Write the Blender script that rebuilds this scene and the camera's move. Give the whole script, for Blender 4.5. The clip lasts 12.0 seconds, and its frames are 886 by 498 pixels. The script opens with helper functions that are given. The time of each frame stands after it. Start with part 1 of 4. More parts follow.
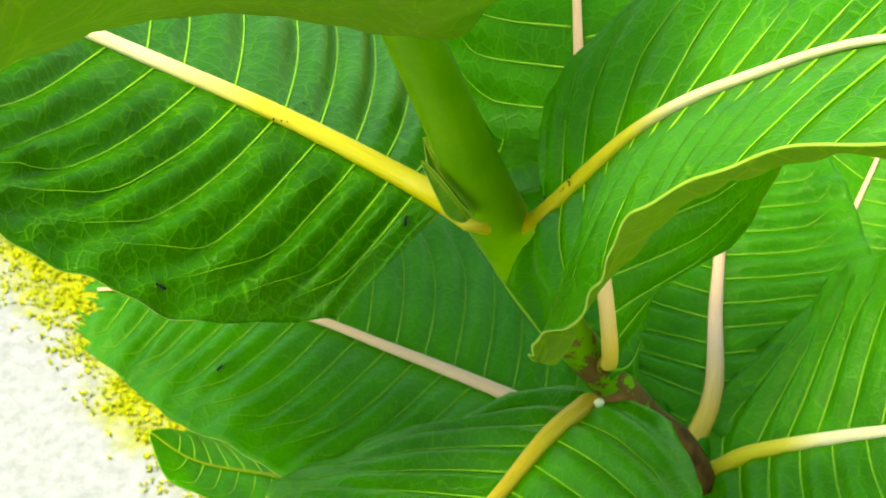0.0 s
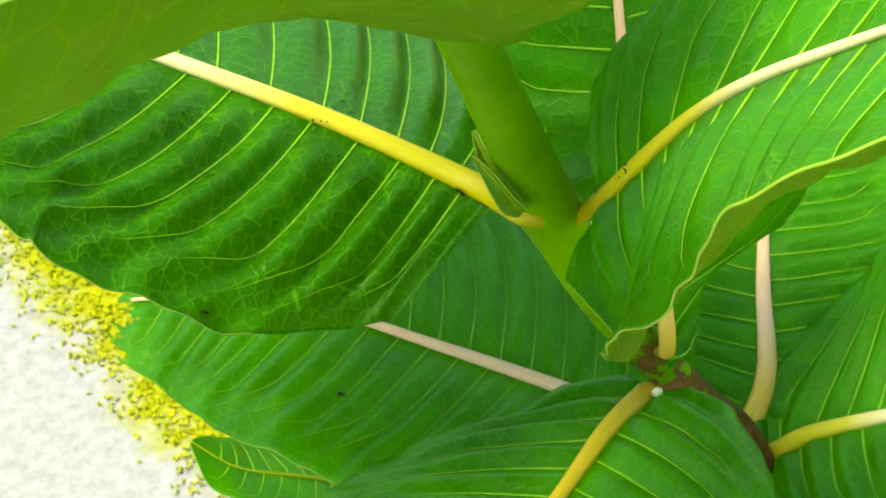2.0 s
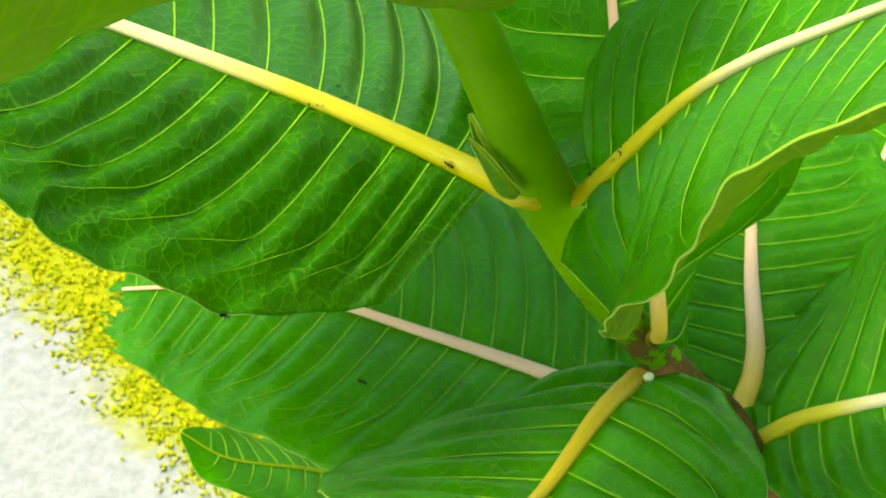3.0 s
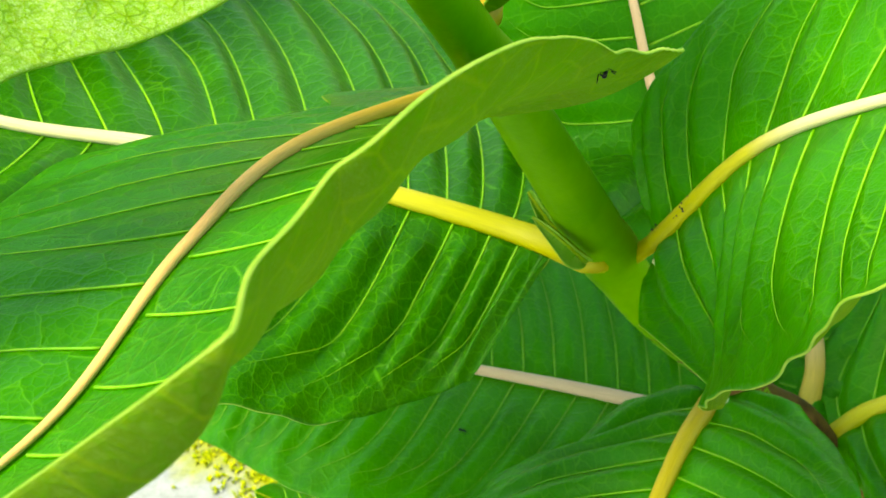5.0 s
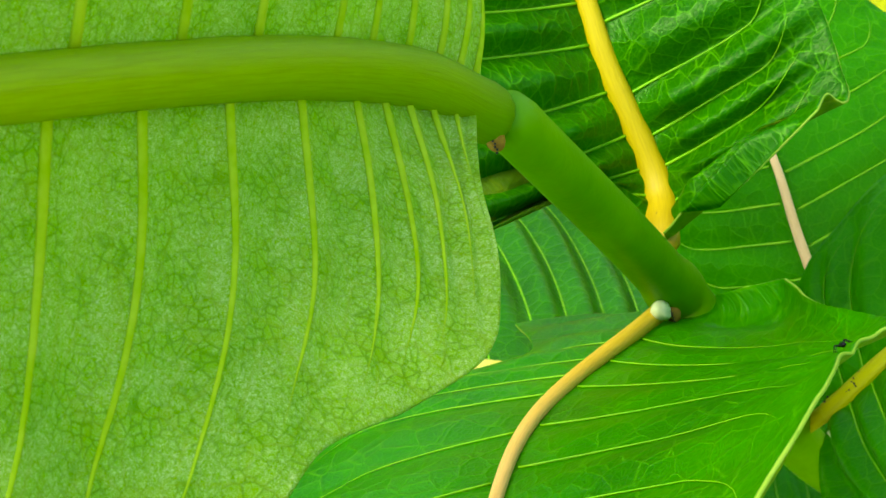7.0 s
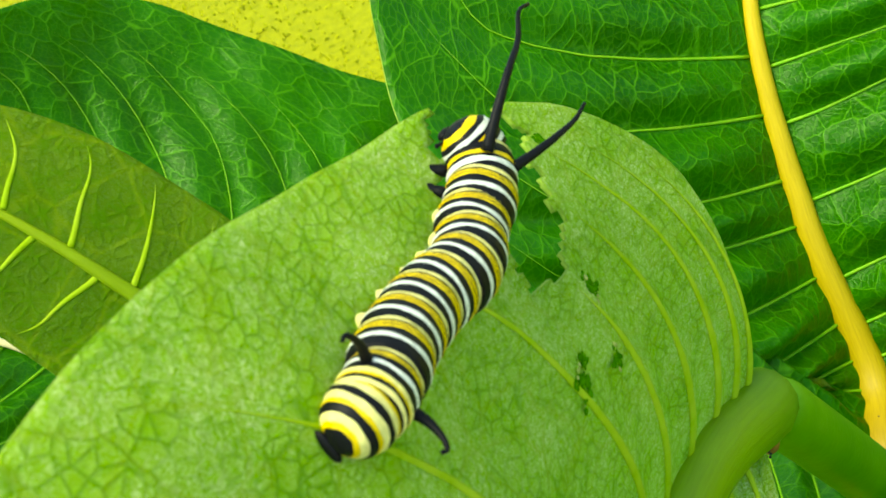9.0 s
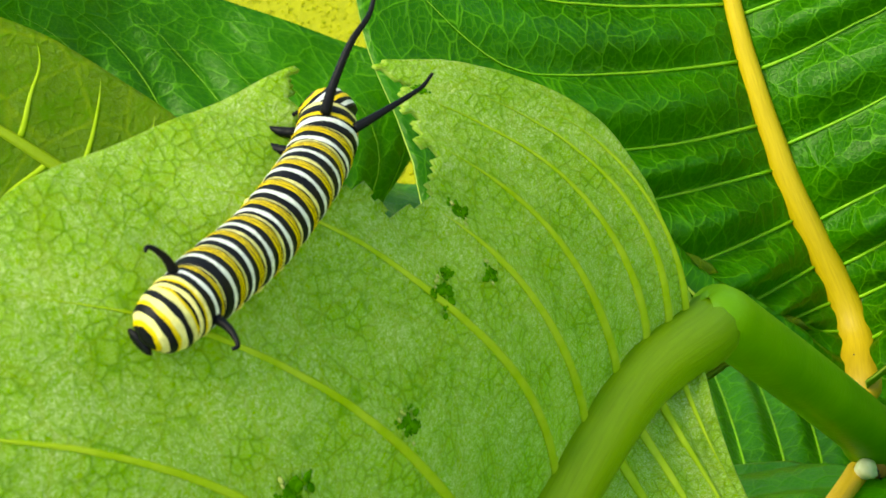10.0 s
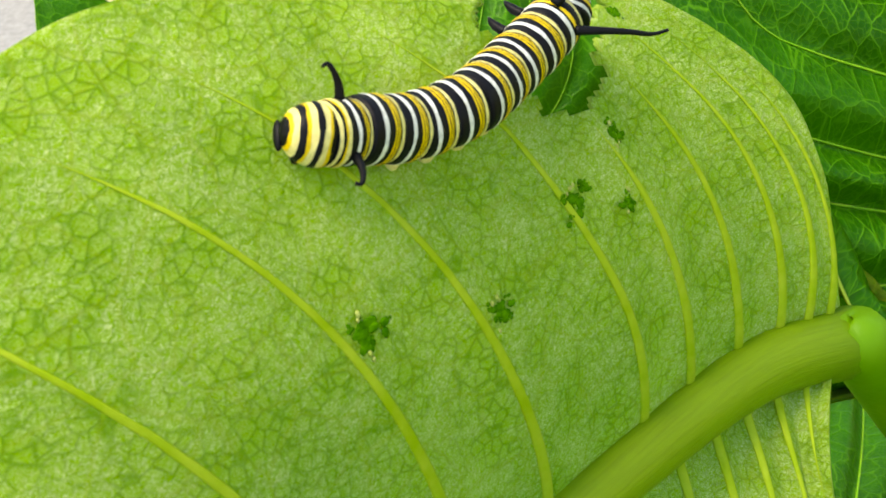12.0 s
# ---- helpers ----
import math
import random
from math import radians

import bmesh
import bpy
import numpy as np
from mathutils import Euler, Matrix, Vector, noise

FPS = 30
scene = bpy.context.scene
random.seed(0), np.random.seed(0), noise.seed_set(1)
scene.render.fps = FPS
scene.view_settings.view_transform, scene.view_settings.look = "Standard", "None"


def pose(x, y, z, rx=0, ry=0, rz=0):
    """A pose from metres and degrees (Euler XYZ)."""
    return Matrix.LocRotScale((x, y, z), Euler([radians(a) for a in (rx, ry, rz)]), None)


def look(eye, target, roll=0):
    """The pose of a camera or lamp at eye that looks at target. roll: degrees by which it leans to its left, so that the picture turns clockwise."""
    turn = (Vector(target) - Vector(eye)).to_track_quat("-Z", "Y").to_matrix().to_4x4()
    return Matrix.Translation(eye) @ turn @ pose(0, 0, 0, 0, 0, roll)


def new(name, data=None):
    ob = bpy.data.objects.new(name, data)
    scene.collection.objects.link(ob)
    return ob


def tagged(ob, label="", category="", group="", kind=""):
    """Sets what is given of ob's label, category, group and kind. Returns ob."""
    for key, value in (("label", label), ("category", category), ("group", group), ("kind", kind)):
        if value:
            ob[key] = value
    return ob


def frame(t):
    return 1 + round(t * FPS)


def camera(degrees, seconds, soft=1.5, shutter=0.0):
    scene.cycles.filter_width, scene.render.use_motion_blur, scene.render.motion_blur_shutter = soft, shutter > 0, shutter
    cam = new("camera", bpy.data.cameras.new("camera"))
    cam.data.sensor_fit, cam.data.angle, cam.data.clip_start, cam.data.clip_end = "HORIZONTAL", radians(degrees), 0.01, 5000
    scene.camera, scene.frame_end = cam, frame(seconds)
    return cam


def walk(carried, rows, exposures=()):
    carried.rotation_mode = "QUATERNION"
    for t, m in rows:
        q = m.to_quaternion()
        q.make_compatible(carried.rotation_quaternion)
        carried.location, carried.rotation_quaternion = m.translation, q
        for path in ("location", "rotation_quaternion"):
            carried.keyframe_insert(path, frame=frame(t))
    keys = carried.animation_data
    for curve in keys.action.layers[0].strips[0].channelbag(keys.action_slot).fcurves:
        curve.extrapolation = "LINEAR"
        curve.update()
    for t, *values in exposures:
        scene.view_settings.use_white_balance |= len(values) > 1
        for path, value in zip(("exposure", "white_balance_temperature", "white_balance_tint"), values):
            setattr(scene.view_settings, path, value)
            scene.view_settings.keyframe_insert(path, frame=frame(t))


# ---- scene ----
cam = camera(37.0, 12.0)
PATH = [
    (0, (0.0195, -0.2665, 0.2054), (-0.0086, -0.0296, 0.0234), -4.90),
    (0.5, (0.0117, -0.2808, 0.2171), (-0.0256, -0.0413, 0.0404), -8.20),
    (1, (0.0013, -0.2717, 0.2158), (-0.0311, -0.0322, 0.0381), -7.00),
    (1.5, (0.0143, -0.2561, 0.2171), (-0.0185, -0.0186, 0.0368), -9.10),
    (2, (0.0078, -0.2561, 0.2028), (-0.0225, -0.0219, 0.0178), -8.30),
    (2.5, (0.0065, -0.2613, 0.2015), (-0.0226, -0.0260, 0.0178), -7.60),
    (2.7, (0.0052, -0.2613, 0.1989), (-0.0202, -0.0257, 0.0149), -6.90),
    (4.3, (-0.0052, -0.2457, 0.2236), (-0.0358, -0.0187, 0.0299), -14.70),
    (4.5, (-0.0130, -0.2418, 0.2249), (-0.0376, -0.0144, 0.0308), -14.40),
    (5, (-0.0091, -0.2444, 0.2288), (-0.0361, -0.0157, 0.0365), -16.00),
    (5.5, (-0.0013, -0.2405, 0.2314), (-0.0271, -0.0108, 0.0402), -17.80),
    (6, (-0.0065, -0.2405, 0.2444), (-0.0404, -0.0084, 0.0573), -19.50),
    (6.5, (-0.0143, -0.2379, 0.2548), (-0.0521, -0.0027, 0.0725), -21.60),
    (7, (-0.0195, -0.2353, 0.2691), (-0.0629, 0.0039, 0.0933), -22.70),
    (7.5, (-0.0218, -0.2381, 0.2829), (-0.0748, 0.0035, 0.1132), -22.99),
    (7.7, (-0.0285, -0.2309, 0.2844), (-0.0812, 0.0140, 0.1193), -23.85),
    (9.3, (-0.0381, -0.1797, 0.3018), (-0.0915, 0.0526, 0.1196), -26.13),
    (9.5, (-0.0336, -0.1798, 0.3001), (-0.0915, 0.0567, 0.1247), -27.40),
    (10, (-0.0268, -0.1987, 0.2881), (-0.0918, 0.0386, 0.1166), -27.38),
    (10.5, (-0.0326, -0.2132, 0.2913), (-0.0958, 0.0284, 0.1250), -24.16),
    (10.7, (-0.0301, -0.2133, 0.3007), (-0.0993, 0.0260, 0.1336), -24.61),
    (11, (-0.0187, -0.2218, 0.2848), (-0.0904, 0.0195, 0.1216), -22.35),
    (11.5, (-0.0205, -0.1961, 0.2885), (-0.1212, 0.0315, 0.1210), -18.39),
    (12, (-0.0180, -0.1970, 0.2830), (-0.1326, 0.0193, 0.1096), -13.73),
]
walk(cam, [(t, look(eye, target, roll)) for t, eye, target, roll in PATH],
     exposures=[(0, 1.68, 7700, -3), (2.5, 1.6, 7700, -3), (4.5, 1.65, 7700, -9), (5.5, 1.7, 7700, -12), (6.5, 1.45, 7700, -22), (7.6, 1.5, 7700, -15), (9.3, 1.2, 7600, -13), (10.5, 1.18, 7600, 4), (12, 1.22, 7600, 11)])
cam.data.dof.use_dof, cam.data.dof.focus_distance, cam.data.dof.aperture_fstop = True, 0.195, 110.0

# ---- light ----
world = bpy.data.worlds.new("world")
scene.world = world
world.use_nodes = True
wn = world.node_tree.nodes
sky = wn.new("ShaderNodeTexSky")
sky.sky_type, sky.sun_disc = "NISHITA", False
sky.sun_elevation, sky.sun_rotation = radians(69), radians(243)
wn["Background"].inputs[1].default_value = 0.15
world.node_tree.links.new(sky.outputs[0], wn["Background"].inputs[0])
sun = new("sun", bpy.data.lights.new("sun", "SUN"))
sun.data.energy, sun.data.angle, sun.data.color = 2.05, radians(32), (1.0, 0.95, 0.86)
sun.matrix_world = look((-0.34, -0.17, 1.0), (0, 0, 0))


# ---- materials ----
def material(name, rough=0.5, spec=0.5):
    m = bpy.data.materials.new(name)
    m.use_nodes = True
    nt = m.node_tree
    b = nt.nodes["Principled BSDF"]
    b.inputs["Roughness"].default_value = rough
    b.inputs["Specular IOR Level"].default_value = spec
    return m, nt, b


def node(nt, kind, **kw):
    n = nt.nodes.new(kind)
    for k, v in kw.items():
        n.inputs[k].default_value = v
    return n


def math_node(nt, op, a, b=None):
    n = nt.nodes.new("ShaderNodeMath")
    n.operation = op
    for i, v in enumerate((a, b)):
        if v is None:
            continue
        if isinstance(v, (int, float)):
            n.inputs[i].default_value = v
        else:
            nt.links.new(v, n.inputs[i])
    return n.outputs[0]


def ramp(nt, fac, stops):
    r = nt.nodes.new("ShaderNodeValToRGB")
    e = r.color_ramp.elements
    while len(e) < len(stops):
        e.new(0.5)
    for el, (pos, col) in zip(e, stops):
        el.position, el.color = pos, (*col, 1)
    nt.links.new(fac, r.inputs[0])
    return r.outputs[0]


def mix_colour(nt, fac, a, b, mode="MIX"):
    n = nt.nodes.new("ShaderNodeMix")
    n.data_type, n.blend_type = "RGBA", mode
    for sock, v in ((n.inputs[0], fac), (n.inputs[6], a), (n.inputs[7], b)):
        if isinstance(v, (int, float)):
            sock.default_value = v
        elif isinstance(v, tuple):
            sock.default_value = (*v, 1)
        else:
            nt.links.new(v, sock)
    return n.outputs[2]


def uv_metres(nt):
    return nt.nodes.new("ShaderNodeUVMap").outputs[0]


def bump(nt, height, strength, distance, b):
    n = node(nt, "ShaderNodeBump", Strength=strength, Distance=distance)
    nt.links.new(height, n.inputs["Height"])
    nt.links.new(n.outputs[0], b.inputs["Normal"])
    return n


def translucent(nt, b, colour, amount, normal=None):
    tr = nt.nodes.new("ShaderNodeBsdfTranslucent")
    if isinstance(colour, tuple):
        tr.inputs[0].default_value = (*colour, 1)
    else:
        nt.links.new(colour, tr.inputs[0])
    mx = node(nt, "ShaderNodeMixShader", Fac=amount)
    nt.links.new(b.outputs[0], mx.inputs[1])
    nt.links.new(tr.outputs[0], mx.inputs[2])
    nt.links.new(mx.outputs[0], nt.nodes["Material Output"].inputs[0])


def leaf_top_material(name, low, high, glow, through_it):
    m, nt, b = material(name, 0.38, 0.28)
    b.inputs["Specular Tint"].default_value = (0.75, 1.0, 0.5, 1)
    uv = uv_metres(nt)
    warp = node(nt, "ShaderNodeTexNoise", Scale=260.0, Detail=2.0)
    nt.links.new(uv, warp.inputs["Vector"])
    wv = nt.nodes.new("ShaderNodeVectorMath")
    wv.operation = "MULTIPLY_ADD"
    nt.links.new(warp.outputs["Color"], wv.inputs[0])
    wv.inputs[1].default_value = (0.0016, 0.0016, 0)
    nt.links.new(uv, wv.inputs[2])
    fine = node(nt, "ShaderNodeTexVoronoi", Scale=850.0, Randomness=1.0)
    big = node(nt, "ShaderNodeTexVoronoi", Scale=215.0, Randomness=1.0)
    for v in (fine, big):
        v.feature = "DISTANCE_TO_EDGE"
        nt.links.new(wv.outputs[0], v.inputs["Vector"])
    patch = node(nt, "ShaderNodeTexNoise", Scale=38.0, Detail=5.0, Roughness=0.6)
    nt.links.new(uv, patch.inputs["Vector"])
    base = ramp(nt, patch.outputs[0], [(0.3, low), (0.7, high)])
    net_f = ramp(nt, fine.outputs["Distance"], [(0.0, (0.30, 0.30, 0.30)), (0.09, (0, 0, 0))])
    net_b = ramp(nt, big.outputs["Distance"], [(0.0, (0.62, 0.62, 0.62)), (0.014, (0.42, 0.42, 0.42)), (0.03, (0, 0, 0))])
    net = mix_colour(nt, 1.0, net_f, net_b, "LIGHTEN")
    col = mix_colour(nt, net, base, (0.15, 0.46, 0.012))
    nt.links.new(col, b.inputs["Base Color"])
    h = math_node(nt, "ADD", math_node(nt, "MINIMUM", math_node(nt, "MULTIPLY", big.outputs["Distance"], 6.0), 0.8),
                  math_node(nt, "MINIMUM", math_node(nt, "MULTIPLY", fine.outputs["Distance"], 1.5), 0.3))
    bump(nt, h, 0.35, 0.0005, b)
    translucent(nt, b, glow, through_it)
    return m


def leaf_under_material(name, down, shade, glow):
    m, nt, b = material(name, 0.85, 0.08)
    uv = uv_metres(nt)
    vor = node(nt, "ShaderNodeTexVoronoi", Scale=640.0, Randomness=1.0)
    vor.feature = "DISTANCE_TO_EDGE"
    big = node(nt, "ShaderNodeTexVoronoi", Scale=150.0, Randomness=1.0)
    big.feature = "DISTANCE_TO_EDGE"
    fuzz = node(nt, "ShaderNodeTexNoise", Scale=2600.0, Detail=4.0, Roughness=0.75, Distortion=1.6)
    patch = node(nt, "ShaderNodeTexNoise", Scale=40.0, Detail=4.0)
    felt = node(nt, "ShaderNodeTexNoise", Scale=170.0, Detail=5.0, Roughness=0.65)
    for n in (vor, big, fuzz, patch, felt):
        nt.links.new(uv, n.inputs["Vector"])
    base = ramp(nt, patch.outputs[0], [(0.3, (0.165 * shade, 0.33 * shade, 0.002)), (0.72, (0.28 * shade, 0.46 * shade, 0.007))])
    hairs = ramp(nt, fuzz.outputs[0], [(0.43, (0, 0, 0)), (0.52, (0.42, 0.42, 0.42)), (0.59, (1, 1, 1))])
    cover = ramp(nt, felt.outputs[0], [(0.32, (0.2 * down,) * 3), (0.60, (down,) * 3)])
    col = mix_colour(nt, mix_colour(nt, 1.0, hairs, cover, "MULTIPLY"), base, (0.84, 0.93, 0.38))
    broken = ramp(nt, felt.outputs[0], [(0.42, (1, 1, 1)), (0.60, (0.1, 0.1, 0.1))])
    lines = mix_colour(nt, 1.0, ramp(nt, vor.outputs["Distance"], [(0.0, (0.66, 0.66, 0.66)), (0.04, (0.46, 0.46, 0.46)), (0.11, (0, 0, 0))]), broken, "MULTIPLY")
    wide = ramp(nt, big.outputs["Distance"], [(0.0, (0.6, 0.6, 0.6)), (0.05, (0, 0, 0))])
    col = mix_colour(nt, lines, col, (0.11, 0.29, 0.002))
    col = mix_colour(nt, math_node(nt, "MULTIPLY", wide, 0.5), col, (0.42, 0.52, 0.012))
    nt.links.new(col, b.inputs["Base Color"])
    h = math_node(nt, "ADD", fuzz.outputs[0], math_node(nt, "MINIMUM", math_node(nt, "MULTIPLY", vor.outputs["Distance"], 2.0), 0.5))
    bump(nt, h, 0.75, 0.0005, b)
    translucent(nt, b, glow, 0.32)
    return m


def midrib_material(name, stops, glow=None):
    m, nt, b = material(name, 0.5, 0.3)
    uv = uv_metres(nt)
    sep = nt.nodes.new("ShaderNodeSeparateXYZ")
    nt.links.new(uv, sep.inputs[0])
    along = ramp(nt, sep.outputs[0], stops)
    mp = node(nt, "ShaderNodeMapping", Scale=(14.0, 34.0, 1.0))
    nt.links.new(uv, mp.inputs["Vector"])
    grain = node(nt, "ShaderNodeTexNoise", Scale=1.6, Detail=5.0, Roughness=0.65)
    nt.links.new(mp.outputs[0], grain.inputs["Vector"])
    shade = ramp(nt, grain.outputs[0], [(0.3, (0.80, 0.78, 0.68)), (0.6, (1, 1, 1))])
    nt.links.new(mix_colour(nt, 1.0, along, shade, "MULTIPLY"), b.inputs["Base Color"])
    bump(nt, grain.outputs[0], 0.3, 0.0005, b)
    if glow:
        translucent(nt, b, glow, 0.25)
    return m


def plain_plant_material(name, low, high, scale, rough, spec, glow=None, relief=0.2):
    m, nt, b = material(name, rough, spec)
    tc = nt.nodes.new("ShaderNodeTexCoord")
    n1 = node(nt, "ShaderNodeTexNoise", Scale=scale, Detail=5.0, Roughness=0.6)
    nt.links.new(tc.outputs["Object"], n1.inputs["Vector"])
    col = ramp(nt, n1.outputs[0], [(0.3, low), (0.7, high)])
    nt.links.new(col, b.inputs["Base Color"])
    n2 = node(nt, "ShaderNodeTexNoise", Scale=scale * 12, Detail=3.0)
    nt.links.new(tc.outputs["Object"], n2.inputs["Vector"])
    bump(nt, n2.outputs[0], relief, 0.0005, b)
    if glow:
        translucent(nt, b, glow, 0.25)
    return m


TOP = leaf_top_material("leaf upper face", (0.015, 0.130, 0.0005), (0.046, 0.280, 0.001), (0.18, 0.66, 0.001), 0.36)
# leaf_a's own dark green; on leaf_d the same darkening paints in shade
TOP_DARK_SHADED = leaf_top_material("old dark and shaded leaf upper face", (0.008, 0.072, 0.0005), (0.026, 0.170, 0.001), (0.15, 0.56, 0.001), 0.33)
UNDER = leaf_under_material("young downy underside", 0.95, 1.55, (0.46, 0.70, 0.0005))
UNDER_OLD = leaf_under_material("smooth olive underside", 0.10, 0.62, (0.42, 0.56, 0.0003))
RIM = plain_plant_material("leaf rim", (0.25, 0.42, 0.03), (0.40, 0.52, 0.06), 200, 0.6, 0.3, (0.4, 0.6, 0.03))
RIB = midrib_material("midrib, yellow to cream", [(0.0, (0.42, 0.36, 0.003)), (0.14, (0.58, 0.50, 0.006)), (0.25, (0.66, 0.56, 0.03)), (0.36, (0.84, 0.71, 0.36))])
RIB_PINK = midrib_material("pinkish midrib", [(0.0, (0.60, 0.44, 0.015)), (0.12, (0.74, 0.46, 0.06)), (0.28, (0.92, 0.56, 0.29))])
RIB_ORANGE = midrib_material("orange-yellow midrib", [(0.0, (0.58, 0.40, 0.008)), (0.25, (0.78, 0.44, 0.04)), (0.5, (0.92, 0.50, 0.15))])
RIB_YELLOW = midrib_material("yellow midrib", [(0.0, (0.46, 0.30, 0.012)), (0.2, (0.56, 0.40, 0.008)), (0.8, (0.64, 0.45, 0.012))])
RIB_GREEN = midrib_material("green midrib", [(0.0, (0.12, 0.28, 0.002)), (0.12, (0.26, 0.42, 0.003)), (0.8, (0.40, 0.52, 0.006))], (0.34, 0.56, 0.008))
VEIN = plain_plant_material("pale vein", (0.13, 0.40, 0.005), (0.26, 0.48, 0.014), 300, 0.5, 0.25)
VEIN_UNDER = plain_plant_material("downy vein", (0.36, 0.54, 0.004), (0.54, 0.68, 0.04), 300, 0.7, 0.15, (0.35, 0.6, 0.01))
def stem_material():
    m, nt, b = material("green stem with brown scars", 0.5, 0.18)
    tc = nt.nodes.new("ShaderNodeTexCoord")
    n1 = node(nt, "ShaderNodeTexNoise", Scale=45.0, Detail=5.0, Roughness=0.6)
    n2 = node(nt, "ShaderNodeTexNoise", Scale=900.0, Detail=3.0)
    n3 = node(nt, "ShaderNodeTexNoise", Scale=120.0, Detail=7.0, Roughness=0.7)
    for n in (n1, n2, n3):
        nt.links.new(tc.outputs["Object"], n.inputs["Vector"])
    green = ramp(nt, n1.outputs[0], [(0.3, (0.095, 0.26, 0.001)), (0.7, (0.165, 0.345, 0.002))])
    sep = nt.nodes.new("ShaderNodeSeparateXYZ")
    nt.links.new(tc.outputs["Object"], sep.inputs[0])
    # a scarred, corky stretch on the older wood
    old = ramp(nt, math_node(nt, "ADD", math_node(nt, "MULTIPLY", sep.outputs[2], -5.0), math_node(nt, "MULTIPLY", n3.outputs[0], 1.25)),
               [(0.96, (0, 0, 0)), (1.02, (1, 1, 1))])
    brown = ramp(nt, n3.outputs[0], [(0.35, (0.05, 0.018, 0.006)), (0.7, (0.19, 0.10, 0.02))])
    nt.links.new(mix_colour(nt, old, green, brown), b.inputs["Base Color"])
    bump(nt, n2.outputs[0], 0.25, 0.0004, b)
    return m


STEM = stem_material()


# ---- builders ----
def mesh_object(name, bm, mats, parent=None, label="", smooth=True):
    me = bpy.data.meshes.new(name)
    bm.to_mesh(me)
    bm.free()
    for mt in mats if isinstance(mats, (list, tuple)) else [mats]:
        me.materials.append(mt)
    if smooth:
        me.polygons.foreach_set("use_smooth", [True] * len(me.polygons))
    ob = new(name, me)
    if parent is not None:
        ob.parent = parent
    if label:
        tagged(ob, label)
    return ob


def part(name, bm, mats, parent, label="", smooth=True):
    return mesh_object(name, bm, mats, parent, label, smooth)


def spline(points, n):
    """n points at even steps along a smooth curve through the control points."""
    p = np.asarray(points, float)
    k = len(p)
    a = np.vstack([2 * p[0] - p[1], p, 2 * p[-1] - p[-2]])
    out = []
    for i in range(k - 1):
        p0, p1, p2, p3 = a[i:i + 4]
        for j in range(24 + (i == k - 2)):
            t = j / 24
            out.append(0.5 * (2 * p1 + (p2 - p0) * t + (2 * p0 - 5 * p1 + 4 * p2 - p3) * t * t + (3 * p1 - p0 - 3 * p2 + p3) * t ** 3))
    out = np.array(out)
    s = np.r_[0, np.cumsum(np.linalg.norm(np.diff(out, axis=0), axis=1))]
    q = np.linspace(0, s[-1], n)
    return np.stack([np.interp(q, s, out[:, i]) for i in range(3)], -1), q


def tube(points, radii, sides=12, flat=1.0, up=(0, 0, 1), closed=True):
    """A tapered tube along points; flat squeezes it along up."""
    bm = bmesh.new()
    uvl = bm.loops.layers.uv.new("UVMap")
    pts = [Vector(p) for p in points]
    rings = []
    for i, p in enumerate(pts):
        t = (pts[min(i + 1, len(pts) - 1)] - pts[max(i - 1, 0)]).normalized()
        u = Vector(up) if np.ndim(up) == 1 else Vector(up[i])
        n = (u - u.dot(t) * t).normalized()
        s = t.cross(n)
        r = float(radii[i])
        rings.append([bm.verts.new(p + r * (math.cos(a) * s + (flat * math.sin(a)) * n)) for a in (2 * math.pi * k / sides for k in range(sides))])
    for i, (a, b) in enumerate(zip(rings[:-1], rings[1:])):
        for k in range(sides):
            f = bm.faces.new((a[k], a[(k + 1) % sides], b[(k + 1) % sides], b[k]))
            for lp, q in zip(f.loops, ((i, k), (i, k + 1), (i + 1, k + 1), (i + 1, k))):
                lp[uvl].uv = (q[0] / (len(pts) - 1), q[1] / sides)
    if closed:
        bm.faces.new(rings[0][::-1])
        bm.faces.new(rings[-1])
    return bm


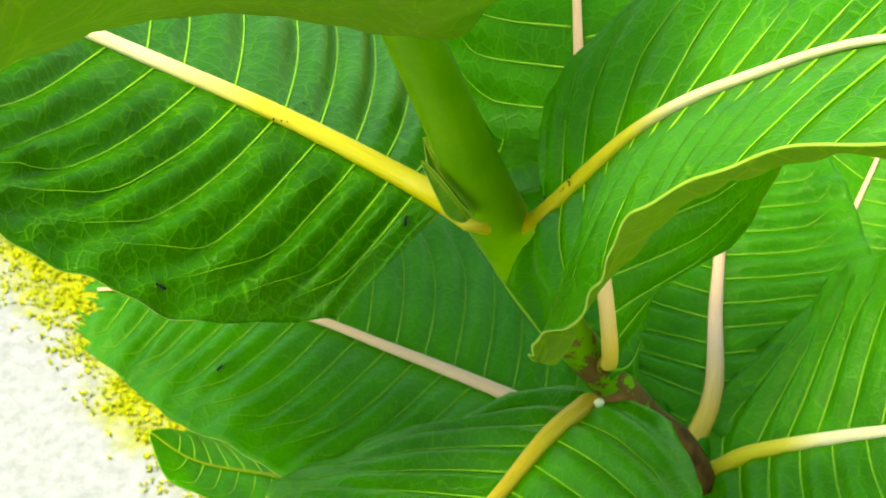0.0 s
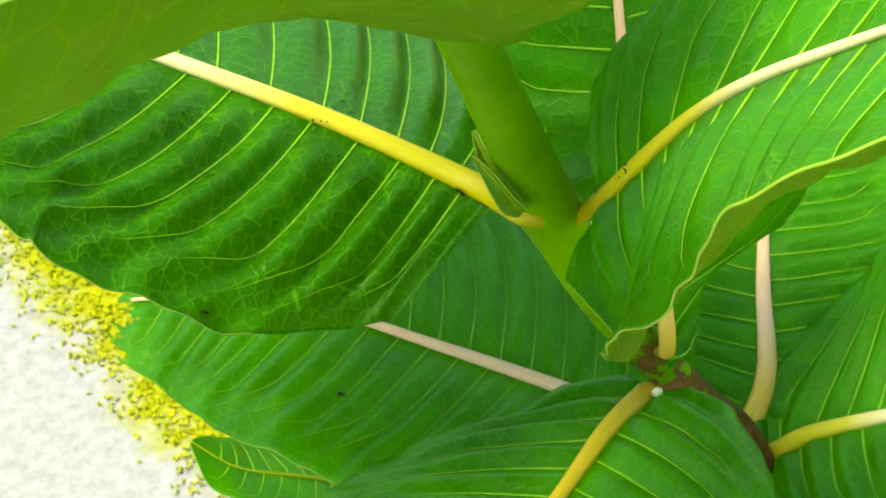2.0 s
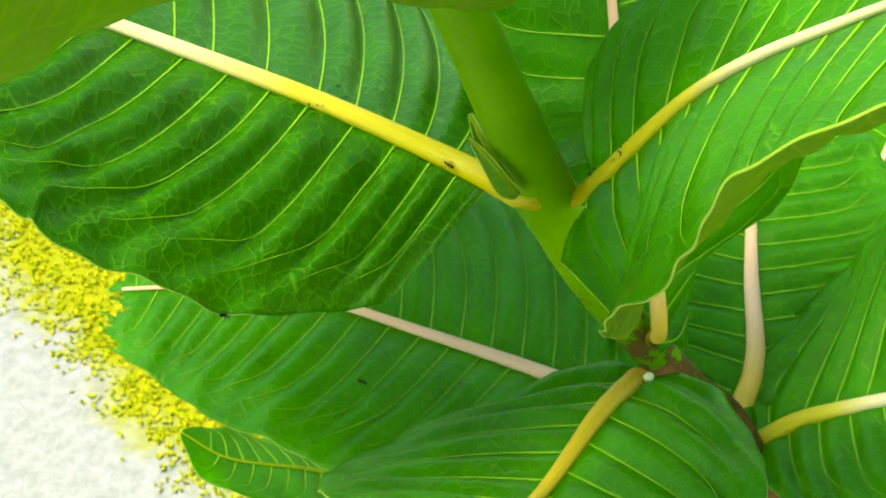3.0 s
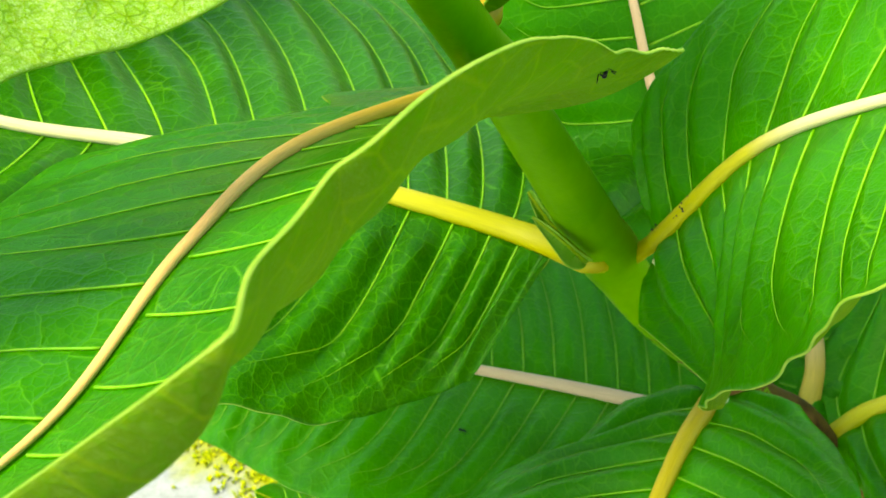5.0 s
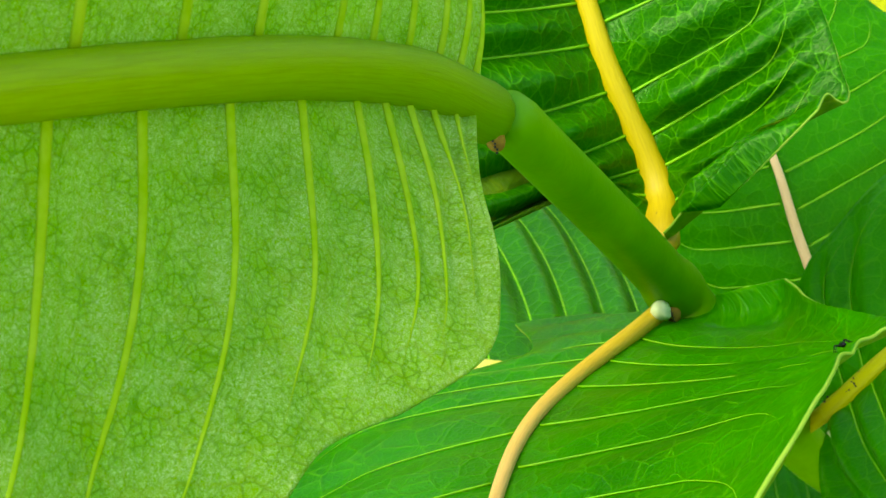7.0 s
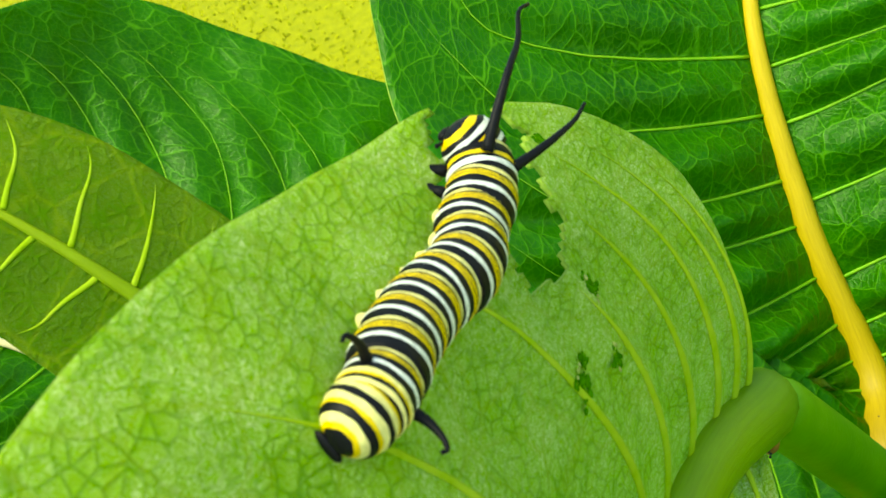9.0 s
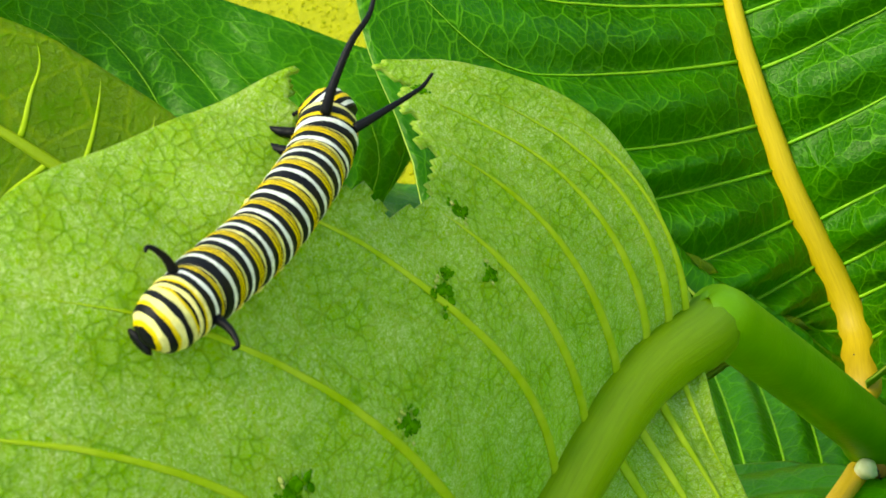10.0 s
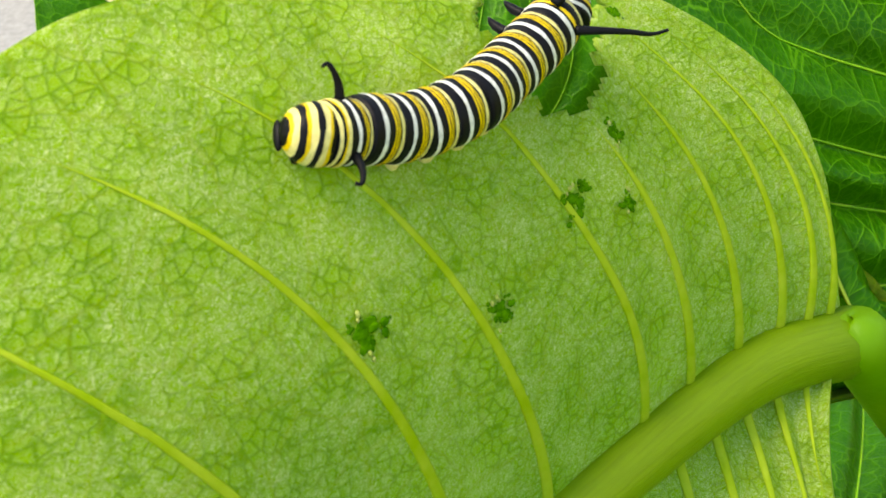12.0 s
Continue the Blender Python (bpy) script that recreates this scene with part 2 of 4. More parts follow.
class LeafShape:
    """The blade's surface: a bent midrib, and two half blades, each with its own width, fold, curl and upturned hem along the leaf."""

    def __init__(self, points, ref, roll, right, left, spacing=0.0115, lobe=0.05, ripple=0.0011, bulge=0.0019, slant=0.34, seed=1, peak=0.28, full=2.0, foot=0.0, hem_from=0.72, feet=None, bow=0.6):
        n, na = 241, 41
        self.mid, s = spline(points, n)
        self.length = s[-1]
        t = np.gradient(self.mid, axis=0)
        self.t = t / np.linalg.norm(t, axis=1)[:, None]
        ref = np.asarray(ref, float)
        nn = ref - (self.t @ ref)[:, None] * self.t
        nn /= np.linalg.norm(nn, axis=1)[:, None]
        ss = np.cross(self.t, nn)
        self.u = u = np.linspace(0, 1, n)
        r = np.radians(np.interp(u, np.linspace(0, 1, len(roll)), roll))[:, None]
        self.n, self.s = np.cos(r) * nn + np.sin(r) * ss, np.cos(r) * ss - np.sin(r) * nn
        self.spacing, self.lobe, self.ripple, self.bulge, self.slant = spacing, lobe, ripple, bulge, slant
        rng = random.Random(seed)
        self.ph = {1: rng.uniform(0, 6), -1: rng.uniform(0, 6)}
        self.jit = {1: rng.uniform(0, 1), -1: rng.uniform(0, 1)}
        self.feet, self.bow = feet or {}, bow
        self.width, self.theta, self.base = {}, {}, {}
        a = np.linspace(0, 1, na)
        for side, spec in ((1, right), (-1, left)):
            if np.ndim(spec[0]) == 0:
                w = spec[0] * np.array([self.half(q, peak, full, foot) for q in u])
                fold, curl, hem = spec[1] + (spec[2] - spec[1]) * u, spec[3] + 0 * u, 0 * u
            else:
                w, fold, curl, hem = (self.along(k) for k in spec)
                w = np.maximum(w, 0) * np.minimum(1, np.maximum(0, u - foot) / 0.02) ** 0.5 * np.minimum(1, (1 - u) / 0.06) ** 0.6
            am = 0.5 * (a[1:] + a[:-1])
            ang = fold[:, None] + curl[:, None] * am + hem[:, None] * np.clip((am - hem_from) / (1 - hem_from), 0, 1)
            ang = np.radians(ang)
            step = (np.cos(ang)[..., None] * self.s[:, None] * side + np.sin(ang)[..., None] * self.n[:, None]) * (w[:, None, None] / (na - 1))
            p = np.concatenate([np.zeros((n, 1, 3)), np.cumsum(step, 1)], 1) + self.mid[:, None]
            sweep = lobe if np.ndim(lobe) == 0 else lobe[0 if side == 1 else 1]
            back = -sweep * self.length * np.maximum(0, 1 - u / 0.16) ** 1.5
            self.base[side] = p + (back[:, None] * np.sqrt(a))[..., None] * self.t[:, None]
            self.theta[side] = np.concatenate([ang[:, :1], 0.5 * (ang[:, 1:] + ang[:, :-1]), ang[:, -1:]], 1)
            self.width[side] = w

    def along(self, knots):
        """A smooth course along the leaf through values at even steps."""
        k = np.asarray(knots, float)
        x = np.linspace(0, 1, len(k))
        if len(k) < 3:
            return np.interp(self.u, x, k)
        m = np.gradient(k, x)
        i = np.minimum((self.u * (len(k) - 1)).astype(int), len(k) - 2)
        h = x[1]
        f = (self.u - x[i]) / h
        return (2 * f ** 3 - 3 * f ** 2 + 1) * k[i] + (f ** 3 - 2 * f ** 2 + f) * h * m[i] + (3 * f ** 2 - 2 * f ** 3) * k[i + 1] + (f ** 3 - f ** 2) * h * m[i + 1]

    @staticmethod
    def half(u, peak, full, foot):
        u = max(0.0, (u - foot) / (1 - foot))
        b = max(0.0, 1 - (1 - min(u / peak, 1)) ** full) ** (1 / full)
        return b * max(0.0, 1 - max(0.0, (u - peak) / (1 - peak)) ** 2.2) ** 0.8

    def spot(self, table, u):
        i = min(max(u, 0), 1) * 240
        j = min(int(i), 239)
        return table[j] * (1 - i + j) + table[j + 1] * (i - j)

    def phase(self, u, side, a):
        """Number of the lateral vein at a place of the blade, counted from the base."""
        sl = self.slant
        if np.ndim(sl):
            near, far = sl[0 if side == 1 else 1]
            sl = near + (far - near) * min(1.0, max(0.0, u) / 0.5)
        v = u - sl * self.spot(self.width[side], u) * a * (1 - 0.5 * self.bow + self.bow * a * a) / self.length
        f = self.feet.get(side)
        if not f:
            return v * self.length / self.spacing + self.jit[side]
        if v < f[0]:
            return 1 + (v - f[0]) / (f[1] - f[0])
        if v > f[-1]:
            return len(f) + (v - f[-1]) * self.length / self.spacing
        j = 1
        while v > f[j]:
            j += 1
        return j + (v - f[j - 1]) / (f[j] - f[j - 1])

    def at(self, u, side, a, relief=True):
        i, k = min(max(u, 0), 1) * 240, min(max(a, 0), 1) * 40
        j, l = min(int(i), 239), min(int(k), 39)
        f, g = i - j, k - l
        b = self.base[side]
        p = (b[j, l] * (1 - f) + b[j + 1, l] * f) * (1 - g) + (b[j, l + 1] * (1 - f) + b[j + 1, l + 1] * f) * g
        if relief:
            q = self.theta[side]
            th = float((q[j, l] * (1 - f) + q[j + 1, l] * f) * (1 - g) + (q[j, l + 1] * (1 - f) + q[j + 1, l + 1] * f) * g)
            n, s = (z[j] * (1 - f) + z[j + 1] * f for z in (self.n, self.s))
            up = math.cos(th) * n - math.sin(th) * s * side
            w = self.spot(self.width[side], u)
            number = self.phase(u, side, a)
            gap = 0.01 * self.length / max(1e-4, self.phase(u + 0.005, side, a) - self.phase(u - 0.005, side, a))
            hump = abs(math.sin(math.pi * number)) ** 1.5 * min(1.0, gap / self.spacing)
            edge = min(1.0, a * 4) * min(1.0, (1 - a) * 3 + 0.1)
            p = p + up * (self.bulge * (1.15 - 0.75 * u) * hump * edge * min(1, w / 0.02))
            p = p + up * (self.ripple * a * a * (math.sin(u * self.length * 190 + self.ph[side]) + 0.6 * math.sin(u * self.length * 410 + 2 * self.ph[side])))
        return p


def leaf(plant, shape, label, rib=RIB, rib_r=0.0032, under_rib=None, nu=200, nv=26, keep=None, thick=0.0005, veins=(1, 40), vein_r=0.00028, under_face=False, taper=1.0, upper=TOP, lower=UNDER, root=None):
    """A leaf in parts: the blade with two faces and a rim, a midrib and the lateral veins."""
    bm = bmesh.new()
    uvl = bm.loops.layers.uv.new("UVMap")
    cols = [(-1, 1 - k / nv) for k in range(nv)] + [(1, k / nv) for k in range(nv + 1)]
    us = [0.004 + 0.994 * (k / nu) ** 1.15 for k in range(nu + 1)]
    grid = [[Vector(shape.at(u, sd, a).tolist()) for sd, a in cols] for u in us]
    widest = {sd: float(shape.width[sd].max()) for sd in (1, -1)}
    uvs = [[(u * shape.length, sd * a * max(shape.spot(shape.width[sd], u), 0.15 * widest[sd])) for sd, a in cols] for u in us]
    nrm = []
    for i in range(len(us)):
        row = []
        for j in range(len(cols)):
            du = grid[min(i + 1, nu)][j] - grid[max(i - 1, 0)][j]
            dv = grid[i][min(j + 1, len(cols) - 1)] - grid[i][max(j - 1, 0)]
            nv_ = dv.cross(du)
            row.append(nv_.normalized() if nv_.length > 1e-12 else Vector(shape.n[0]))
        nrm.append(row)
    top = [[bm.verts.new(g) for g in row] for row in grid]
    low = [[bm.verts.new(g - nrm[i][j] * thick) for j, g in enumerate(row)] for i, row in enumerate(grid)]

    def face(vs, uv4, mi):
        try:
            f = bm.faces.new(vs)
        except ValueError:
            return
        f.material_index = mi
        for lp, q in zip(f.loops, uv4):
            lp[uvl].uv = q

    alive = {}
    for i in range(nu):
        for j in range(len(cols) - 1):
            sd, a = cols[j][0], 0.5 * (cols[j][1] + cols[j + 1][1])
            if cols[j][0] != cols[j + 1][0]:
                sd = 1 if cols[j + 1][0] == 1 else -1
            alive[i, j] = keep is None or keep(0.5 * (us[i] + us[i + 1]), (1 if cols[j + 1][0] == 1 and cols[j][0] == 1 else -1), a)
    for (i, j), ok in alive.items():
        if not ok:
            continue
        q = (uvs[i][j], uvs[i][j + 1], uvs[i + 1][j + 1], uvs[i + 1][j])
        face((top[i][j], top[i + 1][j], top[i + 1][j + 1], top[i][j + 1]), (q[0], q[3], q[2], q[1]), 0)
        face((low[i][j], low[i][j + 1], low[i + 1][j + 1], low[i + 1][j]), q, 1)
        for di, dj, a, b in ((-1, 0, (i, j), (i, j + 1)), (1, 0, (i + 1, j + 1), (i + 1, j)), (0, -1, (i + 1, j), (i, j)), (0, 1, (i, j + 1), (i + 1, j + 1))):
            if not alive.get((i + di, j + dj), False):
                face((top[a[0]][a[1]], top[b[0]][b[1]], low[b[0]][b[1]], low[a[0]][a[1]]), (uvs[a[0]][a[1]],) * 4, 2)
    loose = [v for v in bm.verts if not v.link_faces]
    for v in loose:
        bm.verts.remove(v)
    blade = part("leaf", bm, [upper, lower if under_face else UNDER_OLD, RIM], plant, label)
    # midrib, with its petiole into the stem
    step = [k for k in range(0, len(shape.u), 4) if keep is None or keep(shape.u[k] + 0.012, 1, 0)]
    pts = [Vector(shape.mid[k]) + Vector(shape.n[k]) * (rib_r * (0.3 if not under_face else -0.4)) for k in step]
    rad = [max(0.0004, rib_r * (1.12 - taper * shape.u[k] ** 0.8)) for k in step]
    back = Vector((-shape.t[0]).tolist()) * rad[0]
    ends_ = [Vector(shape.n[0].tolist())] * 3
    pts, rad = [pts[0] + back * q for q in (0.95, 0.75, 0.4)] + pts, [rad[0] * q for q in (0.2, 0.65, 0.92)] + rad
    if root is not None:
        pts, rad, ends_ = [Vector(root)] + pts[2:], [rad[3] * 0.9] + rad[2:], ends_[:2]
    part("midrib", tube(pts, rad, 14, 0.8 if taper == 1.0 else 1.0, ends_ + [Vector(shape.n[k].tolist()) for k in step]), rib, blade, "stout fleshy midrib, tapering to the tip")
    # lateral veins, each looping into the next one near the margin
    for sd in (-1, 1):
        last = int(shape.phase(0.93, sd, 0))
        a0 = min(0.045, 0.0022 / widest[sd])
        for k in range(veins[0], min(veins[1], last)):
            line = []
            wave = 0.05 + 0.04 * math.sin(k * 2.3)
            turn = 0.62 + 0.08 * math.sin(k * 1.9 + sd) + (0.4 if under_face else 0.0)
            for q in range(25):
                a = a0 + (0.90 - a0) * q / 24
                loop = min(1.0, max(0.0, (a - turn) / max(0.05, 0.90 - turn)))
                lo, hi = 0.0, 1.0
                for _ in range(20):
                    md = 0.5 * (lo + hi)
                    if shape.phase(md, sd, a) < k + wave * math.sin(a * 8 + k * 1.7) * a + 0.85 * loop ** 1.7:
                        lo = md
                    else:
                        hi = md
                if hi > 0.985 or lo < 0.004 and a > 0.2:
                    break
                if keep is not None and not keep(lo, sd, a):
                    break
                line.append((lo, a))
            if len(line) < 4:
                continue
            pv, nv2 = [], []
            for u, a in line:
                p = Vector(shape.at(u, sd, a).tolist())
                e = Vector(shape.at(min(u + 0.01, 1), sd, a)) - p
                g = Vector(shape.at(u, sd, min(a + 0.02, 1))) - p
                nn = g.cross(e) * sd
                nn = nn.normalized() if nn.length > 1e-12 else Vector((0, 0, 1))
                pv.append(p + nn * (vein_r * 0.2 + 0.0002) if not under_face else p - nn * (thick + vein_r * 0.1))
                nv2.append(nn)
            rr = [vein_r * (1.4 - 1.15 * q / 24) * min(1.0, (len(pv) - 0.7 - q) / 4) for q in range(len(pv))]
            part("vein", tube(pv, rr, 8, 1.0 if not under_face else 0.42, nv2), VEIN if not under_face else VEIN_UNDER, blade)
    return blade


# ---- the milkweed plant ----
plant = tagged(new("milkweed_plant"), "tall milkweed with broad green leaves in opposite pairs", "plant")
STEM_LINE = [(0.115, 0.075, -0.75), (0.104, 0.066, -0.42), (0.083, 0.058, -0.22), (0.0609, 0.0510, -0.1347), (0.0437, 0.0460, -0.1055), (0.0270, 0.0370, -0.0726), (0.0135, 0.0240, -0.0387), (0.0023, 0.0117, -0.0013), (-0.0163, -0.0221, 0.0858), (-0.0340, -0.0546, 0.1565), (-0.0350, -0.0566, 0.1608)]
pts, _ = spline(STEM_LINE, 260)
part("stem", tube(pts, [float(np.interp(p[2], (-0.75, -0.1, -0.05, -0.01, 0.004, 0.012, 0.078, 0.0858, 0.092, 0.152, 0.1565, 0.1590, 0.1602, 0.1608), (0.009, 0.0062, 0.0064, 0.0072, 0.0084, 0.0075, 0.0059, 0.0066, 0.0056, 0.0049, 0.0049, 0.0044, 0.0033, 0.0012))) for p in pts], 28), STEM, plant, "smooth green stem, leaning")


def smooth_inside(poly):
    """A test for places (u, a) inside a bitten-out outline."""
    def inside(u, a):
        hit = False
        for (x0, y0), (x1, y1) in zip(poly, poly[1:] + poly[:1]):
            if (y0 > a) != (y1 > a) and u < x0 + (a - y0) * (x1 - x0) / (y1 - y0):
                hit = not hit
        return hit
    return inside


BITE = smooth_inside([(0.202, 1.1), (0.202, 0.99), (0.225, 0.925), (0.242, 0.85), (0.237, 0.76), (0.231, 0.71), (0.223, 0.685), (0.20, 0.675), (0.19, 0.69), (0.179, 0.73), (0.173, 0.775), (0.158, 0.862), (0.144, 0.94), (0.142, 0.99), (0.14, 1.1)])


def keep_young(u, side, a):
    wob = 0.004 * math.sin(a * 70) + 0.003 * math.sin(a * 151 + 1)
    return side == 1 or not BITE(u + wob, a)


def keep_low(u, side, a):
    """The lower leaf has lost its tip."""
    v = a * side
    return u < 0.905 + 0.012 * math.sin(v * 9 + 1) + 0.010 * math.sin(v * 23) + 0.006 * math.sin(v * 61)


def keep_far(u, side, a):
    """One side of this leaf starts well above its foot."""
    return u > (0.10 + 0.12 * a * a if side == 1 else 0.30 + 0.22 * a * a)


leaf_a = LeafShape([(-0.0041, 0.0026, 0.0071), (-0.0214, 0.0197, 0.0072), (-0.0564, 0.0304, 0.0222), (-0.1017, 0.0357, 0.0438), (-0.1522, 0.0337, 0.0735), (-0.189, 0.051, 0.123), (-0.2464, 0.0562, 0.1691)], (0, 0, 1), (-8.0, 0.8, -15.8),
                   ((0.0876, 0.1144, 0.1374, 0.1498, 0.1534, 0.15, 0.139, 0.1195, 0.1007, 0.0941, 0.0655, 0.0302), (-25.2, -12.9, -3.0, 10.1, 31.3), (-6.3, 0.3, 6.0, 12.8, 23.3), (0.0, 0.0, 0.0, 0.0, 0.0)),
                   ((0.0302, 0.0462, 0.0653, 0.0734, 0.0774, 0.0753, 0.068, 0.0624, 0.0544, 0.0426, 0.0281, 0.0135), (-22.8, -4.8, -0.8, 7.6, 10.6), (-10.7, -0.7, 1.0, 4.3, 4.4), (0.0, 0.0, 0.0, 0.0, 0.0)), seed=1, bulge=0.0042, slant=((0.12, 0.40), (0.02, 0.60)), lobe=0.0, foot=0.035, feet={1: [0.055, 0.083, 0.11, 0.138, 0.171, 0.204, 0.25, 0.296, 0.329, 0.375, 0.42, 0.471], -1: [0.07, 0.096, 0.129, 0.167, 0.208, 0.242, 0.279, 0.317, 0.36]})
leaf_b = LeafShape([(0.0139, 0.0062, 0.0062), (0.0358, -0.0108, 0.0414), (0.0536, -0.0473, 0.0759), (0.0726, -0.089, 0.1063), (0.093, -0.1331, 0.1175)], (0, 0, 1), (26.8, 23.2, 9.7),
                   ((0.0219, 0.0557, 0.0607, 0.0583, 0.0543, 0.0511, 0.0394, 0.0165), (4.8, -7.8, -2.5, 1.4, 12.5), (1.7, -19.7, -25.8, -11.1, 1.4), (51.2, 30.3, 20.4, 44.9, 62.0)),
                   ((0.0295, 0.0376, 0.0483, 0.0494, 0.0449, 0.036, 0.0243, 0.012), (8.9, 14.0, 11.2, 7.4, 5.2), (11.8, 14.9, 13.3, 11.0, 9.4), (0.0, 0.0, 0.0, 0.0, 0.0)), seed=2, bulge=0.0028, ripple=0.0006, hem_from=0.7, lobe=0.02, feet={-1: [0.045, 0.092, 0.158, 0.242, 0.321, 0.425, 0.512], 1: [0.05, 0.1, 0.154, 0.221, 0.287, 0.362, 0.45]})
leaf_c = LeafShape([(-0.0212, -0.0276, 0.0837), (-0.0449, -0.0765, 0.1128), (-0.0531, -0.1202, 0.1318), (-0.0637, -0.1496, 0.1361), (-0.0795, -0.1797, 0.1471)], (0, 0, 1), (14.4, 7.7, 21.7),
                   ((0.0372, 0.0196, 0.0472, 0.0455, 0.0428, 0.0355, 0.0244, 0.0123), (7.5, 5.8, 8.2, 18.6, 21.4), (2.2, -0.7, -1.3, 2.8, 3.0), (0.0, 0.0, 0.0, 0.0, 0.0)),
                   ((0.0312, 0.0443, 0.0602, 0.0564, 0.0538, 0.0565, 0.0524, 0.0647), (-36.1, -4.7, -0.4, 1.3, -0.8), (62.6, 7.6, 5.2, 37.9, 16.9), (77.6, 31.4, 17.1, 23.0, 34.2)), seed=3, bulge=0.0013, ripple=0.0003, lobe=0.04, hem_from=0.7, feet={1: [0.1, 0.16, 0.217, 0.275, 0.375, 0.483, 0.579, 0.66], -1: [0.08, 0.167, 0.258, 0.367, 0.462, 0.55, 0.63]})
leaf_d = LeafShape([(-0.0156, -0.0143, 0.0915), (-0.013, 0.003, 0.0951), (-0.0164, 0.0204, 0.1239), (-0.0139, 0.0452, 0.1593), (0.0027, 0.0782, 0.1918)], (0, -0.5, 1), (-11.2, 10.1, 5.5),
                   ((0.0462, 0.0465, 0.0461, 0.0448, 0.0406, 0.033, 0.0224, 0.0112), (27.4, 17.5, 13.0, 11.2, 9.9), (14.5, 7.8, 5.5, 5.5, 6.0), (0.0, 0.0, 0.0, 0.0, 0.0)),
                   ((0.0565, 0.0714, 0.0814, 0.0822, 0.077, 0.0738, 0.0486, 0.0209), (46.0, 37.2, 25.8, 18.9, 11.6), (39.1, 21.8, 12.4, 6.8, 2.3), (0.0, 0.0, 0.0, 0.0, 0.0)), seed=4, bulge=0.0058, slant=0.15, feet={1: [0.08, 0.142, 0.192, 0.263, 0.379, 0.49], -1: [0.1, 0.15, 0.208, 0.279, 0.352, 0.417, 0.508]})
leaf_e = LeafShape([(-0.0351, -0.0568, 0.1593), (-0.0484, -0.0725, 0.1656), (-0.0711, -0.1088, 0.1683), (-0.1055, -0.1577, 0.1647), (-0.1483, -0.1891, 0.1474)], (0, 0, 1), (53.0, 40.9, 47.2),
                   ((-0.0018, 0.0212, 0.043, 0.0472, 0.0484, 0.0584, 0.056, 0.0518, 0.0454, 0.0361, 0.0242, 0.0119), (-74.0, -57.2, -47.2, -43.2, -36.3), (-38.7, -33.2, -31.8, -34.8, -36.7), (0.0, 0.0, 0.0, 0.0, 0.0)),
                   ((0.0193, 0.0482, 0.0617, 0.0688, 0.0753, 0.0785, 0.0768, 0.0687, 0.0594, 0.0471, 0.0316, 0.0156), (27.7, 25.3, 26.2, 25.2, 30.5), (57.7, 66.4, 66.9, 70.7, 76.1), (0.0, 0.0, 0.0, 0.0, 0.0)), seed=5, bulge=0.0011, ripple=0.0006, slant=((0.36, 0.36), (0.20, 0.20)), bow=1.3, spacing=0.0118, lobe=0, feet={-1: [0.018, 0.042, 0.07, 0.112, 0.165, 0.215, 0.31, 0.385, 0.475, 0.55, 0.605, 0.68], 1: [0.02, 0.045, 0.078, 0.115, 0.15, 0.19, 0.258, 0.335, 0.415, 0.49, 0.56, 0.64]})
leaf_f = LeafShape([(0.0564, 0.0546, -0.1404), (-0.0006, 0.0761, -0.1260), (-0.0447, 0.0913, -0.1160), (-0.0834, 0.1009, -0.1054), (-0.1298, 0.1132, -0.1058), (-0.1852, 0.1173, -0.1073)], (0, 0, 1), (-0.4, 0.5, -4.2), (0.0850, 5.0, 5.0, 0.0), (0.0724, 4.9, -8.1, -1.6), bulge=0.0036, seed=6)
leaf_g = LeafShape([(0.0253, 0.0291, -0.0839), (0.0133, 0.0105, -0.0787), (-0.0056, -0.0196, -0.0789), (-0.019, -0.0475, -0.06), (-0.0316, -0.0749, -0.0479)], (0, 0, 1), (16.6, 8.7, -0.7),
                   ((0.0318, 0.0445, 0.062, 0.0656, 0.0604, 0.0489, 0.0325, 0.0157), (-0.4, -4.5, 2.5, 3.4, 5.9), (-5.3, -8.5, -5.6, -6.0, -6.6), (0.0, 0.0, 0.0, 0.0, 0.0)),
                   ((0.0218, 0.0455, 0.0586, 0.059, 0.0529, 0.0424, 0.0287, 0.0142), (-7.8, 1.0, 2.7, 1.9, 0.7), (-9.6, -2.8, -0.5, -0.3, -0.5), (0.0, 0.0, 0.0, 0.0, 0.0)), seed=7, bulge=0.0034, lobe=0.08)
leaf_h = LeafShape([(0.0704, 0.0546, -0.1404), (0.0827, 0.0529, -0.1298), (0.1146, 0.0407, -0.1081), (0.1508, 0.0302, -0.0925), (0.1848, 0.0211, -0.0802)], (0, 0, 1), (0.7, 13.5, 10.9), (0.0500, 5.0, 5.0, 0.0), (0.0669, -3.8, 31.5, 8.7), bulge=0.0036, seed=8)
leaf_i = LeafShape([(0.0307, 0.0404, -0.0846), (0.0304, 0.0247, -0.0463), (0.024, 0.0616, 0.0071), (0.0227, 0.0773, 0.0353), (0.0202, 0.1013, 0.054), (0.0199, 0.1347, 0.0783)], (0, -0.6, 1), (44.7, 7.0, 5.0),
                   ((0.0326, 0.0521, 0.0652, 0.0739, 0.0734, 0.0636, 0.0455, 0.024), (-16.9, -11.2, -1.9, 6.1), (-17.2, -14.6, -13.8, -13.8), (0.0, 0.0, 0.0, 0.0)),
                   ((0.0227, 0.032, 0.04, 0.0443, 0.0439, 0.0381, 0.0273, 0.0144), (-65.0, -39.3, -13.7, 12.0), (0.0, 0.0, 0.0, 0.0), (0.0, 0.0, 0.0, 0.0)), seed=9, slant=0.2, bulge=0.0009, ripple=0.0005, lobe=0)
